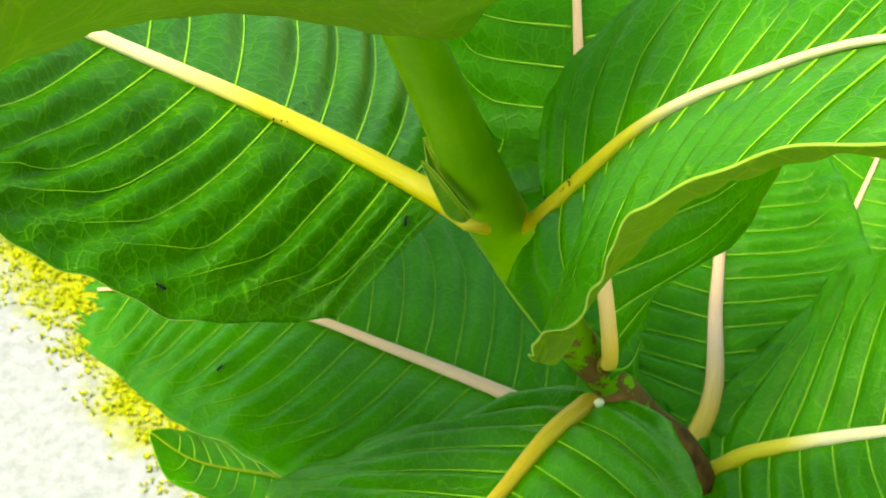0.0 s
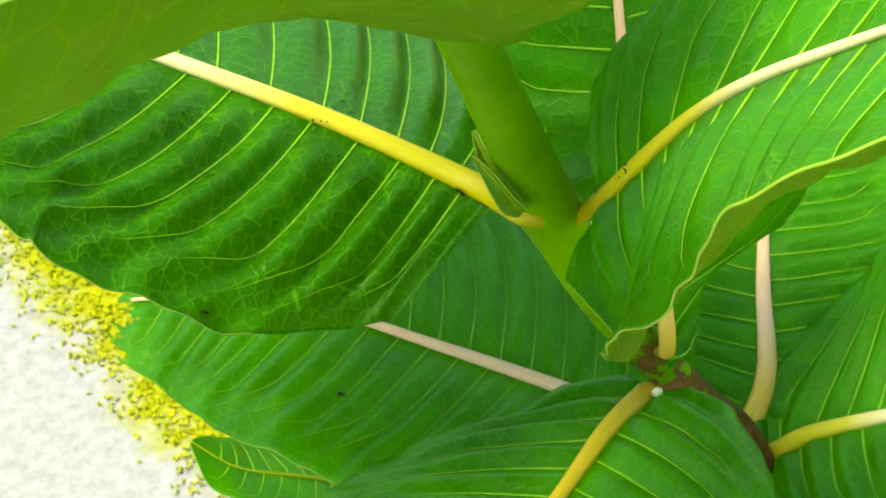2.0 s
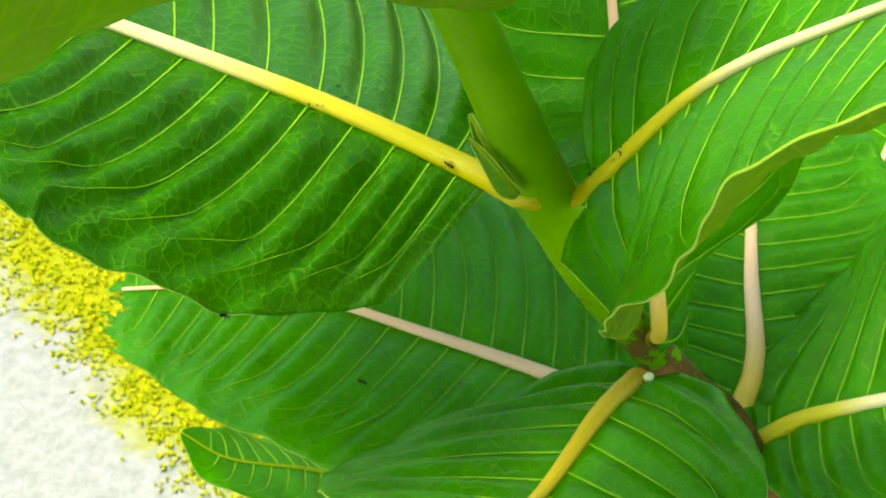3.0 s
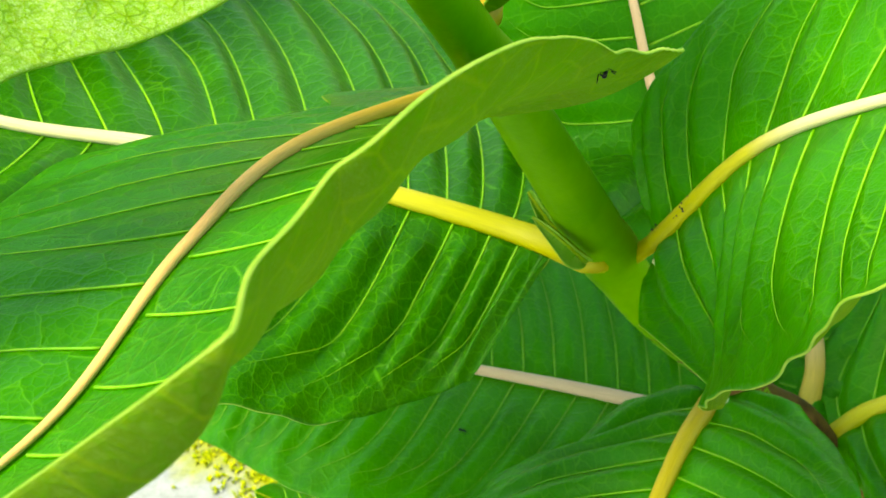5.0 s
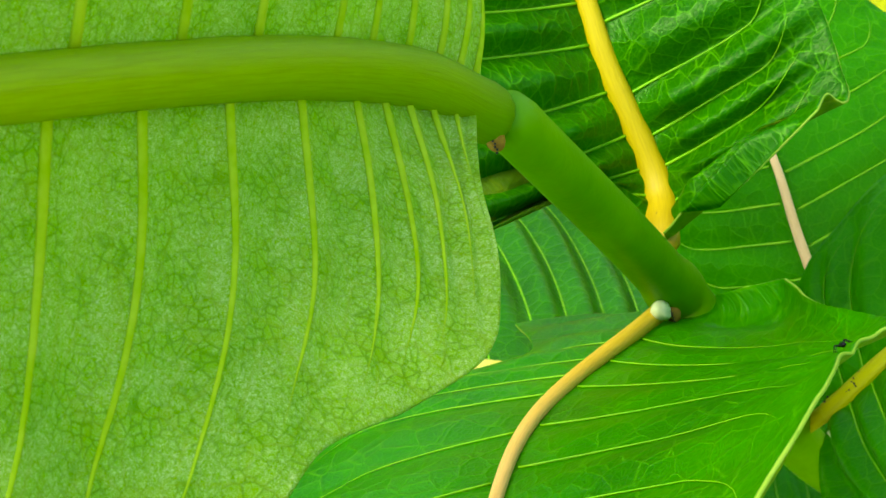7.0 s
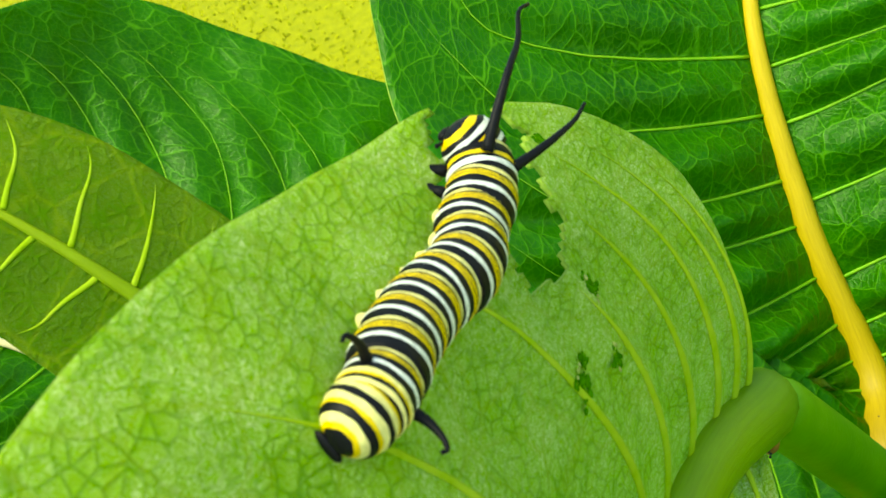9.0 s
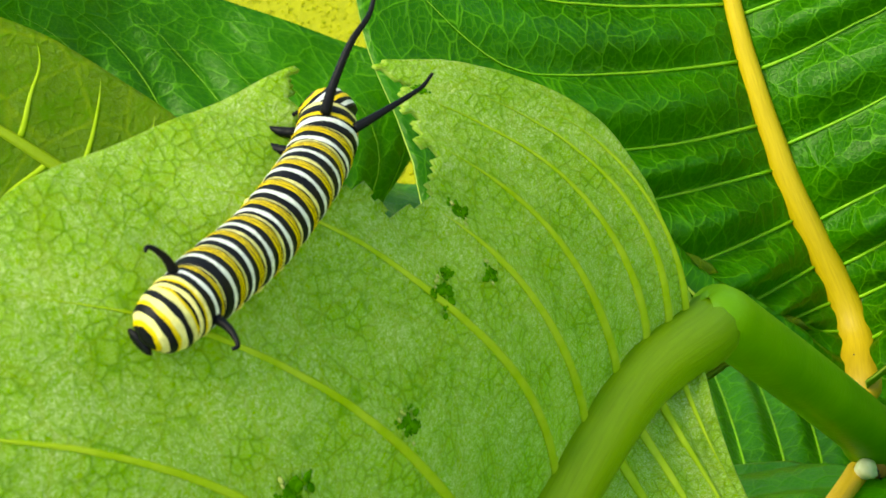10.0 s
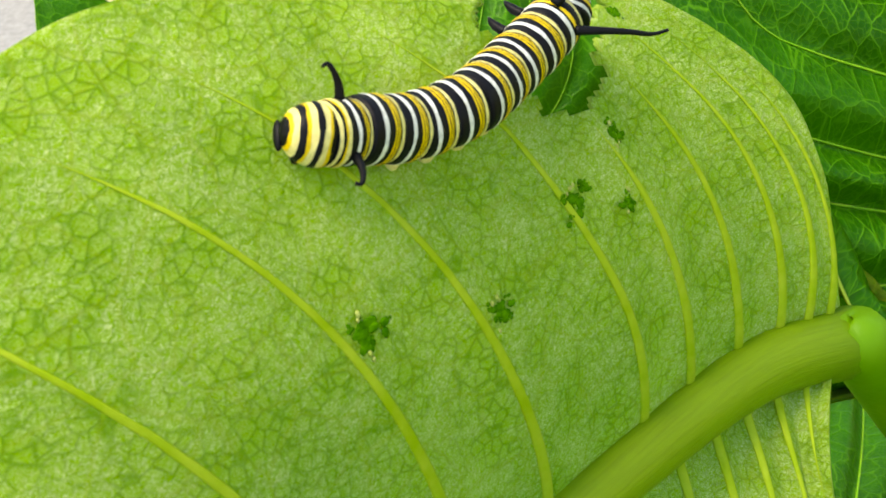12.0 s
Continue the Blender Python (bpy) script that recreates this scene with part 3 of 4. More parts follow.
leaf_j = LeafShape([(0.0624, 0.0666, -0.1404), (0.0712, 0.0868, -0.1327), (0.0748, 0.1212, -0.1237), (0.0795, 0.1536, -0.1146), (0.0865, 0.1948, -0.1010), (0.0944, 0.2378, -0.0860)], (0, -0.6, 1), (0.0, 0.0, 0.0), (0.0600, 5.0, 5.0, 0.0), (0.0600, 5.0, 5.0, 0.0), bulge=0.0036, seed=10, slant=0.2)
leaf_k = LeafShape([(-0.0952, 0.1364, -0.2416), (-0.1092, 0.1271, -0.2222), (-0.1385, 0.1167, -0.2017), (-0.1562, 0.1167, -0.1839)], (0, -0.3, 1), (14.3, 11.0, 8.5), (0.0244, -18.6, 2.2, -13.2), (0.0229, 3.0, 4.0, -1.5), seed=11, spacing=0.008, bulge=0.0008)
leaf_l = LeafShape([(-0.0894, -0.0731, 0.2093), (-0.0949, -0.0712, 0.2175), (-0.0988, -0.0695, 0.2231), (-0.1036, -0.0674, 0.2296), (-0.109, -0.0655, 0.236), (-0.1177, -0.063, 0.2445)], (-0.211, 0.805, -0.554), (0, 0, 0), ((0.010, 0.0118, 0.0118, 0.011, 0.010, 0.006), (-6, -6), (-8, -8), (0, 0)), ((0.011, 0.0125, 0.0125, 0.012, 0.010, 0.006), (4, 4), (6, 6), (0, 0)), seed=12, bulge=0.0006, ripple=0.0004, lobe=0, spacing=0.008)
leaf_m = LeafShape([(0.088, 0.062, -0.262), (0.079, 0.122, -0.2213), (0.1165, 0.1774, -0.1879), (0.154, 0.2371, -0.149), (0.1883, 0.2962, -0.1104)], (0, -0.6, 1), (0, 0, 0), (0.062, 5, 5, 0), (0.062, 5, 5, 0), seed=13)
blade_a = leaf(plant, leaf_a, "broad dark green leaf with a cream midrib", upper=TOP_DARK_SHADED, root=(0.0025, 0.0085, 0.0005), rib=RIB, rib_r=0.0034, nu=290, nv=44, vein_r=0.00026)
blade_b = leaf(plant, leaf_b, "broad green leaf with a folded wavy lower half", root=(0.004, 0.0085, -0.001), rib=RIB, rib_r=0.0025, nu=240, nv=40, vein_r=0.00023)
blade_c = leaf(plant, leaf_c, "green leaf with one edge curled under", rib=RIB_ORANGE, rib_r=0.0022, nu=240, nv=40, vein_r=0.00015)
# shade on this leaf is put into its darker face colour
blade_d = leaf(plant, leaf_d, "deeply ribbed green leaf with a yellow midrib, darkened for shade", upper=TOP_DARK_SHADED, rib=RIB_YELLOW, rib_r=0.0037, nu=240, nv=44, vein_r=0.00026)
blade_e = leaf(plant, leaf_e, "young leaf, its pale downy underside chewed at the edge", rib=RIB_GREEN, rib_r=0.0046, taper=0.62, under_face=True, vein_r=0.00062, nu=300, nv=80, keep=keep_young)
blade_f = leaf(plant, leaf_f, "large lower leaf with a chewed-off tip", rib=RIB_PINK, rib_r=0.0036, keep=keep_low)
blade_g = leaf(plant, leaf_g, "lower leaf with a yellow midrib", rib=RIB_YELLOW, rib_r=0.0036)
blade_h = leaf(plant, leaf_h, "lower green leaf with a cream midrib", rib=RIB, rib_r=0.0036)
blade_i = leaf(plant, leaf_i, "green leaf behind the stem with a pink midrib", rib=RIB_PINK, rib_r=0.0030, keep=keep_far)
blade_j = leaf(plant, leaf_j, "shaded lower leaf with a pink midrib", rib=RIB_PINK, rib_r=0.0038)
blade_k = leaf(plant, leaf_k, "small pale lower leaf", rib=RIB_GREEN, rib_r=0.0014, nu=90, nv=12)
blade_l = leaf(plant, leaf_l, "young leaf seen from its pale underside", rib=RIB_GREEN, rib_r=0.0012, under_face=True, lower=UNDER_OLD, nu=120, nv=20)
blade_m = leaf(plant, leaf_m, "shaded leaf low on the stem with a pale midrib", rib=RIB_PINK, rib_r=0.0034)


# ---- small growth on the plant ----
BEAD = material("black gland", 0.35, 0.5)[0]
BEAD.node_tree.nodes["Principled BSDF"].inputs["Base Color"].default_value = (0.012, 0.008, 0.006, 1)
CREAM = plain_plant_material("cream bud", (0.55, 0.58, 0.22), (0.75, 0.74, 0.42), 400, 0.5, 0.3)
BUD = plain_plant_material("pale bud", (0.20, 0.42, 0.02), (0.34, 0.54, 0.06), 250, 0.45, 0.3, (0.3, 0.6, 0.02))


def surface(shape, u, side, a, under=False):
    """A place on a blade, the outward normal there and the way to the tip."""
    p = Vector(shape.at(u, side, a).tolist())
    e = Vector(shape.at(min(u + 0.006, 1), side, a, False).tolist()) - Vector(shape.at(max(u - 0.006, 0), side, a, False).tolist())
    g = Vector(shape.at(u, side, min(a + 0.03, 1), False).tolist()) - Vector(shape.at(u, side, max(a - 0.03, 0), False).tolist())
    n = (g.cross(e) * side).normalized()
    e.normalize()
    return p, (-n if under else n), e


def blob(bm, centre, axes, seg=8, rings=6):
    """An ellipsoid with three given half axes, added to a mesh."""
    c = Vector(centre)
    ax = [Vector(v) for v in axes]
    grid = []
    for i in range(rings + 1):
        th = math.pi * i / rings
        grid.append([bm.verts.new(c + ax[0] * math.cos(th) + math.sin(th) * (ax[1] * math.cos(2 * math.pi * k / seg) + ax[2] * math.sin(2 * math.pi * k / seg))) for k in range(seg if 0 < i < rings else 1)])
    for a, b in zip(grid[:-1], grid[1:]):
        for k in range(seg):
            vs = [a[k % len(a)], a[(k + 1) % len(a)], b[(k + 1) % len(b)], b[k % len(b)]]
            vs = list(dict.fromkeys(vs))
            if len(vs) > 2:
                bm.faces.new(vs)
    return bm


def gland_dots(parent, shape, places, n, spread, seed, lift=0.0026):
    rng = random.Random(seed)
    bm = bmesh.new()
    for u, side, a in places:
        for _ in range(n):
            p, nn, e = surface(shape, u + rng.uniform(-spread, spread), side, min(max(a + rng.uniform(-0.03, 0.03), 0.0), 1))
            r = rng.uniform(0.00018, 0.00034)
            q = p + nn * lift * rng.uniform(0.75, 1.0)
            blob(bm, q, ((r, 0, 0), (0, r, 0), (0, 0, r)), 6, 4)
    tagged(part("gland_dots", bm, BEAD, parent), "tiny black glands on the leaf base", kind="stuff")


gland_dots(blade_a, leaf_a, [(0.19, 1, 0.03), (0.2, -1, 0.02), (0.03, -1, 0.03)], 8, 0.012, 3)
gland_dots(blade_b, leaf_b, [(0.09, -1, 0.02), (0.075, 1, 0.02), (0.02, -1, 0.03)], 8, 0.012, 4)
gland_dots(blade_d, leaf_d, [(0.05, -1, 0.02), (0.08, 1, 0.02)], 9, 0.02, 5)

# a young folded side shoot in the leaf axil, and round resting buds
for k, (pts_, w) in enumerate((([(-0.0050, -0.0035, 0.0135), (-0.0090, -0.0050, 0.0220), (-0.0150, -0.0030, 0.0300)], 0.0040), ([(-0.0060, 0.0005, 0.0140), (-0.0115, 0.0020, 0.0235), (-0.0150, 0.0055, 0.0310)], 0.0034))):
    sh = LeafShape(pts_, (-0.2, -0.8, 0.4), (10, 0, -20), (w, 30, 10, 60), (w, 35, 20, 60), spacing=0.004, ripple=0.0006, bulge=0.0004, seed=20 + k)
    leaf(plant, sh, "tiny folded leaf of a side shoot", upper=BUD, rib=RIB_GREEN, rib_r=0.0007, nu=40, nv=8, vein_r=0.00012, thick=0.0003)


def round_bud(at, size, lean):
    bm = bmesh.new()
    d = Vector(lean).normalized()
    s = d.orthogonal().normalized()
    t = d.cross(s)
    blob(bm, at, (d * size * 1.35, s * size, t * size * 0.9), 12, 9)
    for k in range(3):
        w = (s * math.cos(2.1 * k) + t * math.sin(2.1 * k))
        blob(bm, Vector(at) + w * size * 0.45 - d * size * 0.2, (d * size * 1.15, s * size * 0.6, t * size * 0.6), 8, 6)
    part("bud", bm, CREAM, plant, "small cream resting bud")


round_bud((0.0128, -0.0010, 0.0062), 0.0014, (0.3, -0.6, 0.7))
round_bud((-0.0200, -0.0305, 0.0880), 0.0021, (-0.3, -0.5, 0.8))
round_bud((0.0285, 0.0262, -0.0795), 0.0017, (0.0, -0.6, 0.8))

SCAR = plain_plant_material("corky leaf scar", (0.22, 0.10, 0.02), (0.42, 0.24, 0.03), 600, 0.8, 0.1)
for at, size in (((-0.0368, -0.0610, 0.1585), 0.0016), ((-0.0178, -0.0285, 0.0845), 0.0016)):
    bm = bmesh.new()
    blob(bm, at, ((size, 0, 0), (0, size * 0.9, 0), (0, 0, size * 1.5)), 12, 8)
    scar = part("leaf_scar", bm, SCAR, plant, "small orange-brown corky scar")
    bm = bmesh.new()
    for k in range(7):
        blob(bm, Vector(at) + Vector((-0.2 + 0.12 * (k % 2), -0.85, 1.1 - 0.36 * k)) * size, ((0.00022, 0, 0), (0, 0.00022, 0), (0, 0, 0.00022)), 6, 4)
    tagged(part("gland_dots", bm, BEAD, scar), "row of tiny black glands", kind="stuff")

# dark bites along the veins of the young leaf
BITTEN = plain_plant_material("bitten leaf flesh", (0.025, 0.13, 0.001), (0.10, 0.30, 0.003), 900, 0.9, 0.03, None, 0.5)
TORN = plain_plant_material("torn vein end", (0.30, 0.40, 0.05), (0.48, 0.50, 0.14), 700, 0.6, 0.2)
rng = random.Random(7)
for u, a, size in ((0.319, 0.437, 0.0026), (0.402, 0.512, 0.0032), (0.194, 0.625, 0.0022), (0.20, 0.50, 0.0021), (0.244, 0.537, 0.0025), (0.231, 0.555, 0.0016), (0.139, 0.90, 0.0016)):
    bm = bmesh.new()
    p, nn, e = surface(leaf_e, u, -1, a, True)
    s = nn.cross(e)
    for _ in range(44):
        r = size * rng.uniform(0.07, 0.2)
        d = e * rng.gauss(0, 0.40) * size + s * rng.gauss(0, 0.26) * size
        blob(bm, p + d + nn * (0.0005 + rng.uniform(0, 0.00012)), (e * r * rng.uniform(0.7, 1.6), s * r, nn * r * 0.22), 7, 4)
    mark = part("bite_mark", bm, BITTEN, blade_e, "dark bitten patch across a vein")
    if size > 0.002:
        bm = bmesh.new()
        for _ in range(4):
            d = e * rng.gauss(0, 0.2) * size + s * rng.choice((-1, 1)) * rng.uniform(0.5, 0.8) * size
            r = size * rng.uniform(0.05, 0.09)
            blob(bm, p + d + nn * 0.0007, (e * r, s * r * 1.8, nn * r), 6, 4)
        part("torn_edge", bm, TORN, blade_e, "pale torn vein end")

# ---- the caterpillar ----
def skin(name, colour, rough, spec=0.25):
    m, nt, b = material(name, rough, spec)
    tc = nt.nodes.new("ShaderNodeTexCoord")
    n1 = node(nt, "ShaderNodeTexNoise", Scale=1500.0, Detail=4.0)
    nt.links.new(tc.outputs["Object"], n1.inputs["Vector"])
    lo = tuple(0.72 * c for c in colour)
    nt.links.new(ramp(nt, n1.outputs[0], [(0.3, lo), (0.65, colour)]), b.inputs["Base Color"])
    bump(nt, n1.outputs[0], 0.25, 0.0003, b)
    return m


BLACK, WHITE, YELLOW, PALE = skin("black skin", (0.005, 0.005, 0.006), 0.5, 0.15), skin("white skin", (0.80, 0.80, 0.70), 0.5), skin("yellow skin", (0.80, 0.56, 0.005), 0.5), skin("cream skin", (0.84, 0.74, 0.26), 0.5)
SKINS = [BLACK, WHITE, YELLOW, PALE]
BODY = [(0, 0.26), (1, 0.12), (0, 0.20), (2, 0.05), (0, 0.025), (2, 0.05), (0, 0.025), (2, 0.035), (0, 0.06), (3, 0.11), (0, 0.09)]
TAIL = [(0, 0.07), (2, 0.05), (3, 0.08), (0, 0.10), (2, 0.06), (3, 0.10), (0, 0.10), (3, 0.10), (2, 0.05), (0, 0.06)]
HEAD = [(0, 0.10), (1, 0.10), (0, 0.12), (2, 0.13), (0, 0.10), (1, 0.12), (0, 0.10), (2, 0.13), (0, 0.10)]


def banded(bands, length, radius, ends, seed, sides=30):
    """One ring of the body along x, from its tail side to its head side, in bands of colour with uneven edges."""
    rng = random.Random(seed)
    total = sum(w for _, w in bands)
    edges, x = [0.0], 0.0
    for _, w in bands:
        x += w / total
        edges.append(x)
    cuts, cols = [0.0], []
    for (c, _), a, b in zip(bands, edges[:-1], edges[1:]):
        n = max(1, round((b - a) / 0.06))
        for k in range(n):
            cuts.append(a + (b - a) * (k + 1) / n)
            cols.append(c)
    ph = [rng.uniform(0, 6) for _ in range(4)]
    bm = bmesh.new()
    rows = []
    for ci, q in enumerate(cuts):
        row = []
        for k in range(sides):
            an = 2 * math.pi * k / sides
            wob = 0.012 * math.sin(3 * an + ph[0] + q * 9) + 0.010 * math.sin(7 * an + ph[1] + q * 23) if 0 < ci < len(cuts) - 1 else 0
            xx = (q + wob - 0.5) * length
            swell = 1 - 0.085 * abs(2 * q - 1) ** 5 + 0.012 * math.cos(q * 2 * math.pi * 3)
            r = radius * swell * ends(q)
            low = 1 - 0.16 * max(0, -math.sin(an)) ** 2
            row.append(bm.verts.new((xx, r * math.cos(an) * 1.03, r * math.sin(an) * low)))
        rows.append(row)
    for i, (a, b) in enumerate(zip(rows[:-1], rows[1:])):
        for k in range(sides):
            f = bm.faces.new((a[k], a[(k + 1) % sides], b[(k + 1) % sides], b[k]))
            f.material_index = cols[i]
    bm.faces.new(rows[0][::-1])
    bm.faces.new(rows[-1])
    bmesh.ops.recalc_face_normals(bm, faces=bm.faces)
    return bm


COURSES = [(9.5, [(0.404, 0.785), (0.376, 0.785), (0.347, 0.795), (0.317, 0.80), (0.288, 0.80), (0.262, 0.825), (0.240, 0.85), (0.222, 0.895), (0.222, 0.94)]),
           (10.0, [(0.402, 0.775), (0.379, 0.772), (0.35, 0.772), (0.317, 0.776), (0.281, 0.80), (0.256, 0.822), (0.238, 0.847), (0.226, 0.88), (0.228, 0.905)]),
           (10.5, [(0.415, 0.775), (0.396, 0.772), (0.367, 0.77), (0.329, 0.773), (0.296, 0.785), (0.262, 0.82), (0.240, 0.855), (0.227, 0.895), (0.232, 0.925)]),
           (11.0, [(0.406, 0.775), (0.379, 0.775), (0.346, 0.778), (0.308, 0.80), (0.278, 0.82), (0.250, 0.847), (0.229, 0.875), (0.214, 0.92), (0.217, 0.945)]),
           (11.5, [(0.398, 0.775), (0.379, 0.77), (0.358, 0.757), (0.333, 0.75), (0.304, 0.748), (0.271, 0.755), (0.238, 0.782), (0.214, 0.83), (0.209, 0.872)]),
           (12.0, [(0.394, 0.775), (0.381, 0.757), (0.354, 0.742), (0.325, 0.727), (0.290, 0.733), (0.252, 0.768), (0.221, 0.805), (0.198, 0.845), (0.192, 0.88)])]
RADIUS = 0.0033
PIECES = 12


def body_line(course, n):
    pts_, ups = [], []
    for u, a in course:
        p, nn, _ = surface(leaf_e, u, -1, a, True)
        pts_.append(p + nn * RADIUS * 0.9)
        ups.append(nn)
    line, s = spline(pts_, n)
    upl, _ = spline(ups, n)
    return line, s, upl


def body_poses(course):
    """Poses of the rings from tail to head along a course over the leaf."""
    line, s, upl = body_line(course, 400)
    out = []
    for k in range(PIECES):
        i = int((k + 0.5) / PIECES * 399)
        t = Vector((line[min(i + 12, 399)] - line[max(i - 12, 0)]).tolist()).normalized()
        z = Vector(upl[i].tolist())
        z = (z - z.dot(t) * t).normalized()
        y = z.cross(t)
        m = Matrix((t, y, z)).transposed().to_4x4()
        m.translation = Vector(line[i].tolist())
        out.append(m)
    return out, s[-1]


stages = [(t, *body_poses(course)) for t, course in COURSES]
rest_poses, body_length = stages[3][1:]
ring = body_length / PIECES
CAT_BASE = rest_poses[5].translation.copy()
caterpillar = tagged(new("caterpillar"), "plump black, white and yellow banded caterpillar on a leaf", "caterpillar")
caterpillar.location = CAT_BASE
to_cat = Matrix.Translation(-CAT_BASE)
LEG = BLACK
rings_ = []
for k in range(PIECES):
    if k == 0:
        bands, ends = TAIL, (lambda q: math.sqrt(max(0.02, 1 - max(0, 1 - q / 0.9) ** 2.2)) * 0.97)
    elif k == PIECES - 1:
        bands, ends = HEAD, (lambda q: 0.94 * math.sqrt(max(0.015, 1 - max(0, (q - 0.35) / 0.66) ** 2.2)))
    elif k == 1:
        bands, ends = [(3, 0.10), (0, 0.09), (2, 0.06), (3, 0.10), (0, 0.20), (1, 0.10), (0, 0.13), (2, 0.05), (0, 0.02), (2, 0.05), (0, 0.05), (3, 0.09), (0, 0.05)], (lambda q: 1.0)
    elif k == PIECES - 2:
        bands, ends = [(0, 0.2), (1, 0.14), (0, 0.1), (2, 0.12), (0, 0.25), (3, 0.12), (0, 0.07)], (lambda q: 1.0 - 0.05 * q)
    else:
        bands, ends = BODY, (lambda q: 1.0)
    seg = part("head" if k == PIECES - 1 else "segment", banded(bands, ring * (1.12 if 0 < k < PIECES - 1 else 1.2), RADIUS * (0.93 if k < 2 else 1.0), ends, 40 + k), SKINS, caterpillar,
               "striped rounded head" if k == PIECES - 1 else ("yellow tail ring with a black plate" if k == 0 else "banded body ring"))
    seg.matrix_local = to_cat @ rest_poses[k]
    rings_.append(seg)
    # legs on both flanks, next to the leaf
    if k in (3, 4, 5, 6, 0):
        for sd in (-1, 1):
            bm = bmesh.new()
            y, z = sd * RADIUS * 0.78, -RADIUS * 0.62
            small = 1.0 if k else 0.62
            blob(bm, (0, y * small, z), ((ring * 0.22 * small, 0, 0), (0, RADIUS * 0.30 * small, 0), (0, 0, RADIUS * 0.36 * small)), 12, 8)
            part("proleg", bm, PALE if k else BLACK, seg, "stubby cream proleg" if k else "black tail clasper")
    elif k in (7, 8):
        for sd in (-1, 1):
            bm = bmesh.new()
            blob(bm, (0, sd * RADIUS * 0.88, -RADIUS * 0.35), ((ring * 0.25, 0, 0), (0, RADIUS * 0.16, 0), (0, 0, RADIUS * 0.22)), 12, 8)
            part("flank_fold", bm, PALE, seg, "pale fold of skin")
    if k in (9, 10):
        for sd in (-1, 1):
            out = 1.0 if sd > 0 else 0.62
            pts_ = [(0, sd * RADIUS * 0.85 * out, -RADIUS * 0.45), (ring * 0.05, sd * RADIUS * 1.25 * out, -RADIUS * 0.7), (ring * 0.15, sd * RADIUS * 1.5 * out, -RADIUS * 0.85), (ring * 0.3, sd * RADIUS * 1.62 * out, -RADIUS * 1.0)]
            line, _ = spline(pts_, 10)
            part("leg", tube(line, [0.00055, 0.0006, 0.00055, 0.00052, 0.00055, 0.00048, 0.00042, 0.0003, 0.0002, 0.0001], 8), LEG, seg, "short black jointed leg")
    if k == 0:
        bm = bmesh.new()
        blob(bm, (-ring * 0.54, 0, -RADIUS * 0.34), ((ring * 0.12, 0, 0), (0, RADIUS * 0.46, 0), (0, 0, RADIUS * 0.2)), 14, 8)
        part("tail_plate", bm, BLACK, seg, "black tail plate")
    if k == PIECES - 1:
        for sd in (-1, 1):
            bm = bmesh.new()
            for q in range(4):
                blob(bm, (ring * (0.42 + 0.03 * q), sd * RADIUS * (0.42 + 0.05 * q), -RADIUS * (0.15 + 0.1 * q)), ((0.00025, 0, 0), (0, 0.00025, 0), (0, 0, 0.00025)), 6, 4)
            part("eyes", bm, BLACK, seg, "cluster of tiny black eyes")
        bm = bmesh.new()
        blob(bm, (ring * 0.55, 0, -RADIUS * 0.35), ((ring * 0.12, 0, 0), (0, RADIUS * 0.3, 0), (0, 0, RADIUS * 0.2)), 10, 6)
        part("mouth", bm, BLACK, seg, "black jaws")


def tentacle(parent, root, bend, r0):
    line, _ = spline([root] + bend, 26)
    o = Vector(line[0].tolist())
    rad = [r0 * (1.25 - 1.0 * (q / 25) ** 0.75) + 0.00008 for q in range(26)]
    ob = part("tentacle", tube([Vector(p.tolist()) - o for p in line], rad, 10), BLACK, parent, "long black fleshy tentacle")
    ob.location = o
    return ob


R = RADIUS
horns = [tentacle(rings_[PIECES - 2], (0, 0.45 * R, 0.82 * R), [(0.0016, 0.6 * R, 1.5 * R), (0.0050, 0.6 * R, 2.5 * R), (0.0085, 0.3 * R, 3.0 * R), (0.0115, 0.3 * R, 3.4 * R), (0.0128, -0.05 * R, 3.6 * R)], 0.00042),
         tentacle(rings_[PIECES - 2], (0, -0.6 * R, 0.7 * R), [(0.0014, -1.1 * R, 1.2 * R), (0.0034, -1.7 * R, 1.7 * R), (0.0054, -2.2 * R, 2.0 * R), (0.0070, -2.4 * R, 2.3 * R)], 0.00040)]
for sd in (1, -1):
    tentacle(rings_[1], (0.0002, sd * 0.8 * R, 0.40 * R), [(-0.0002, sd * 1.2 * R, 0.66 * R), (-0.0009, sd * 1.55 * R, 0.84 * R), (-0.0014, sd * 1.72 * R, 0.86 * R), (-0.0018, sd * 1.66 * R, 0.78 * R)], 0.00038)


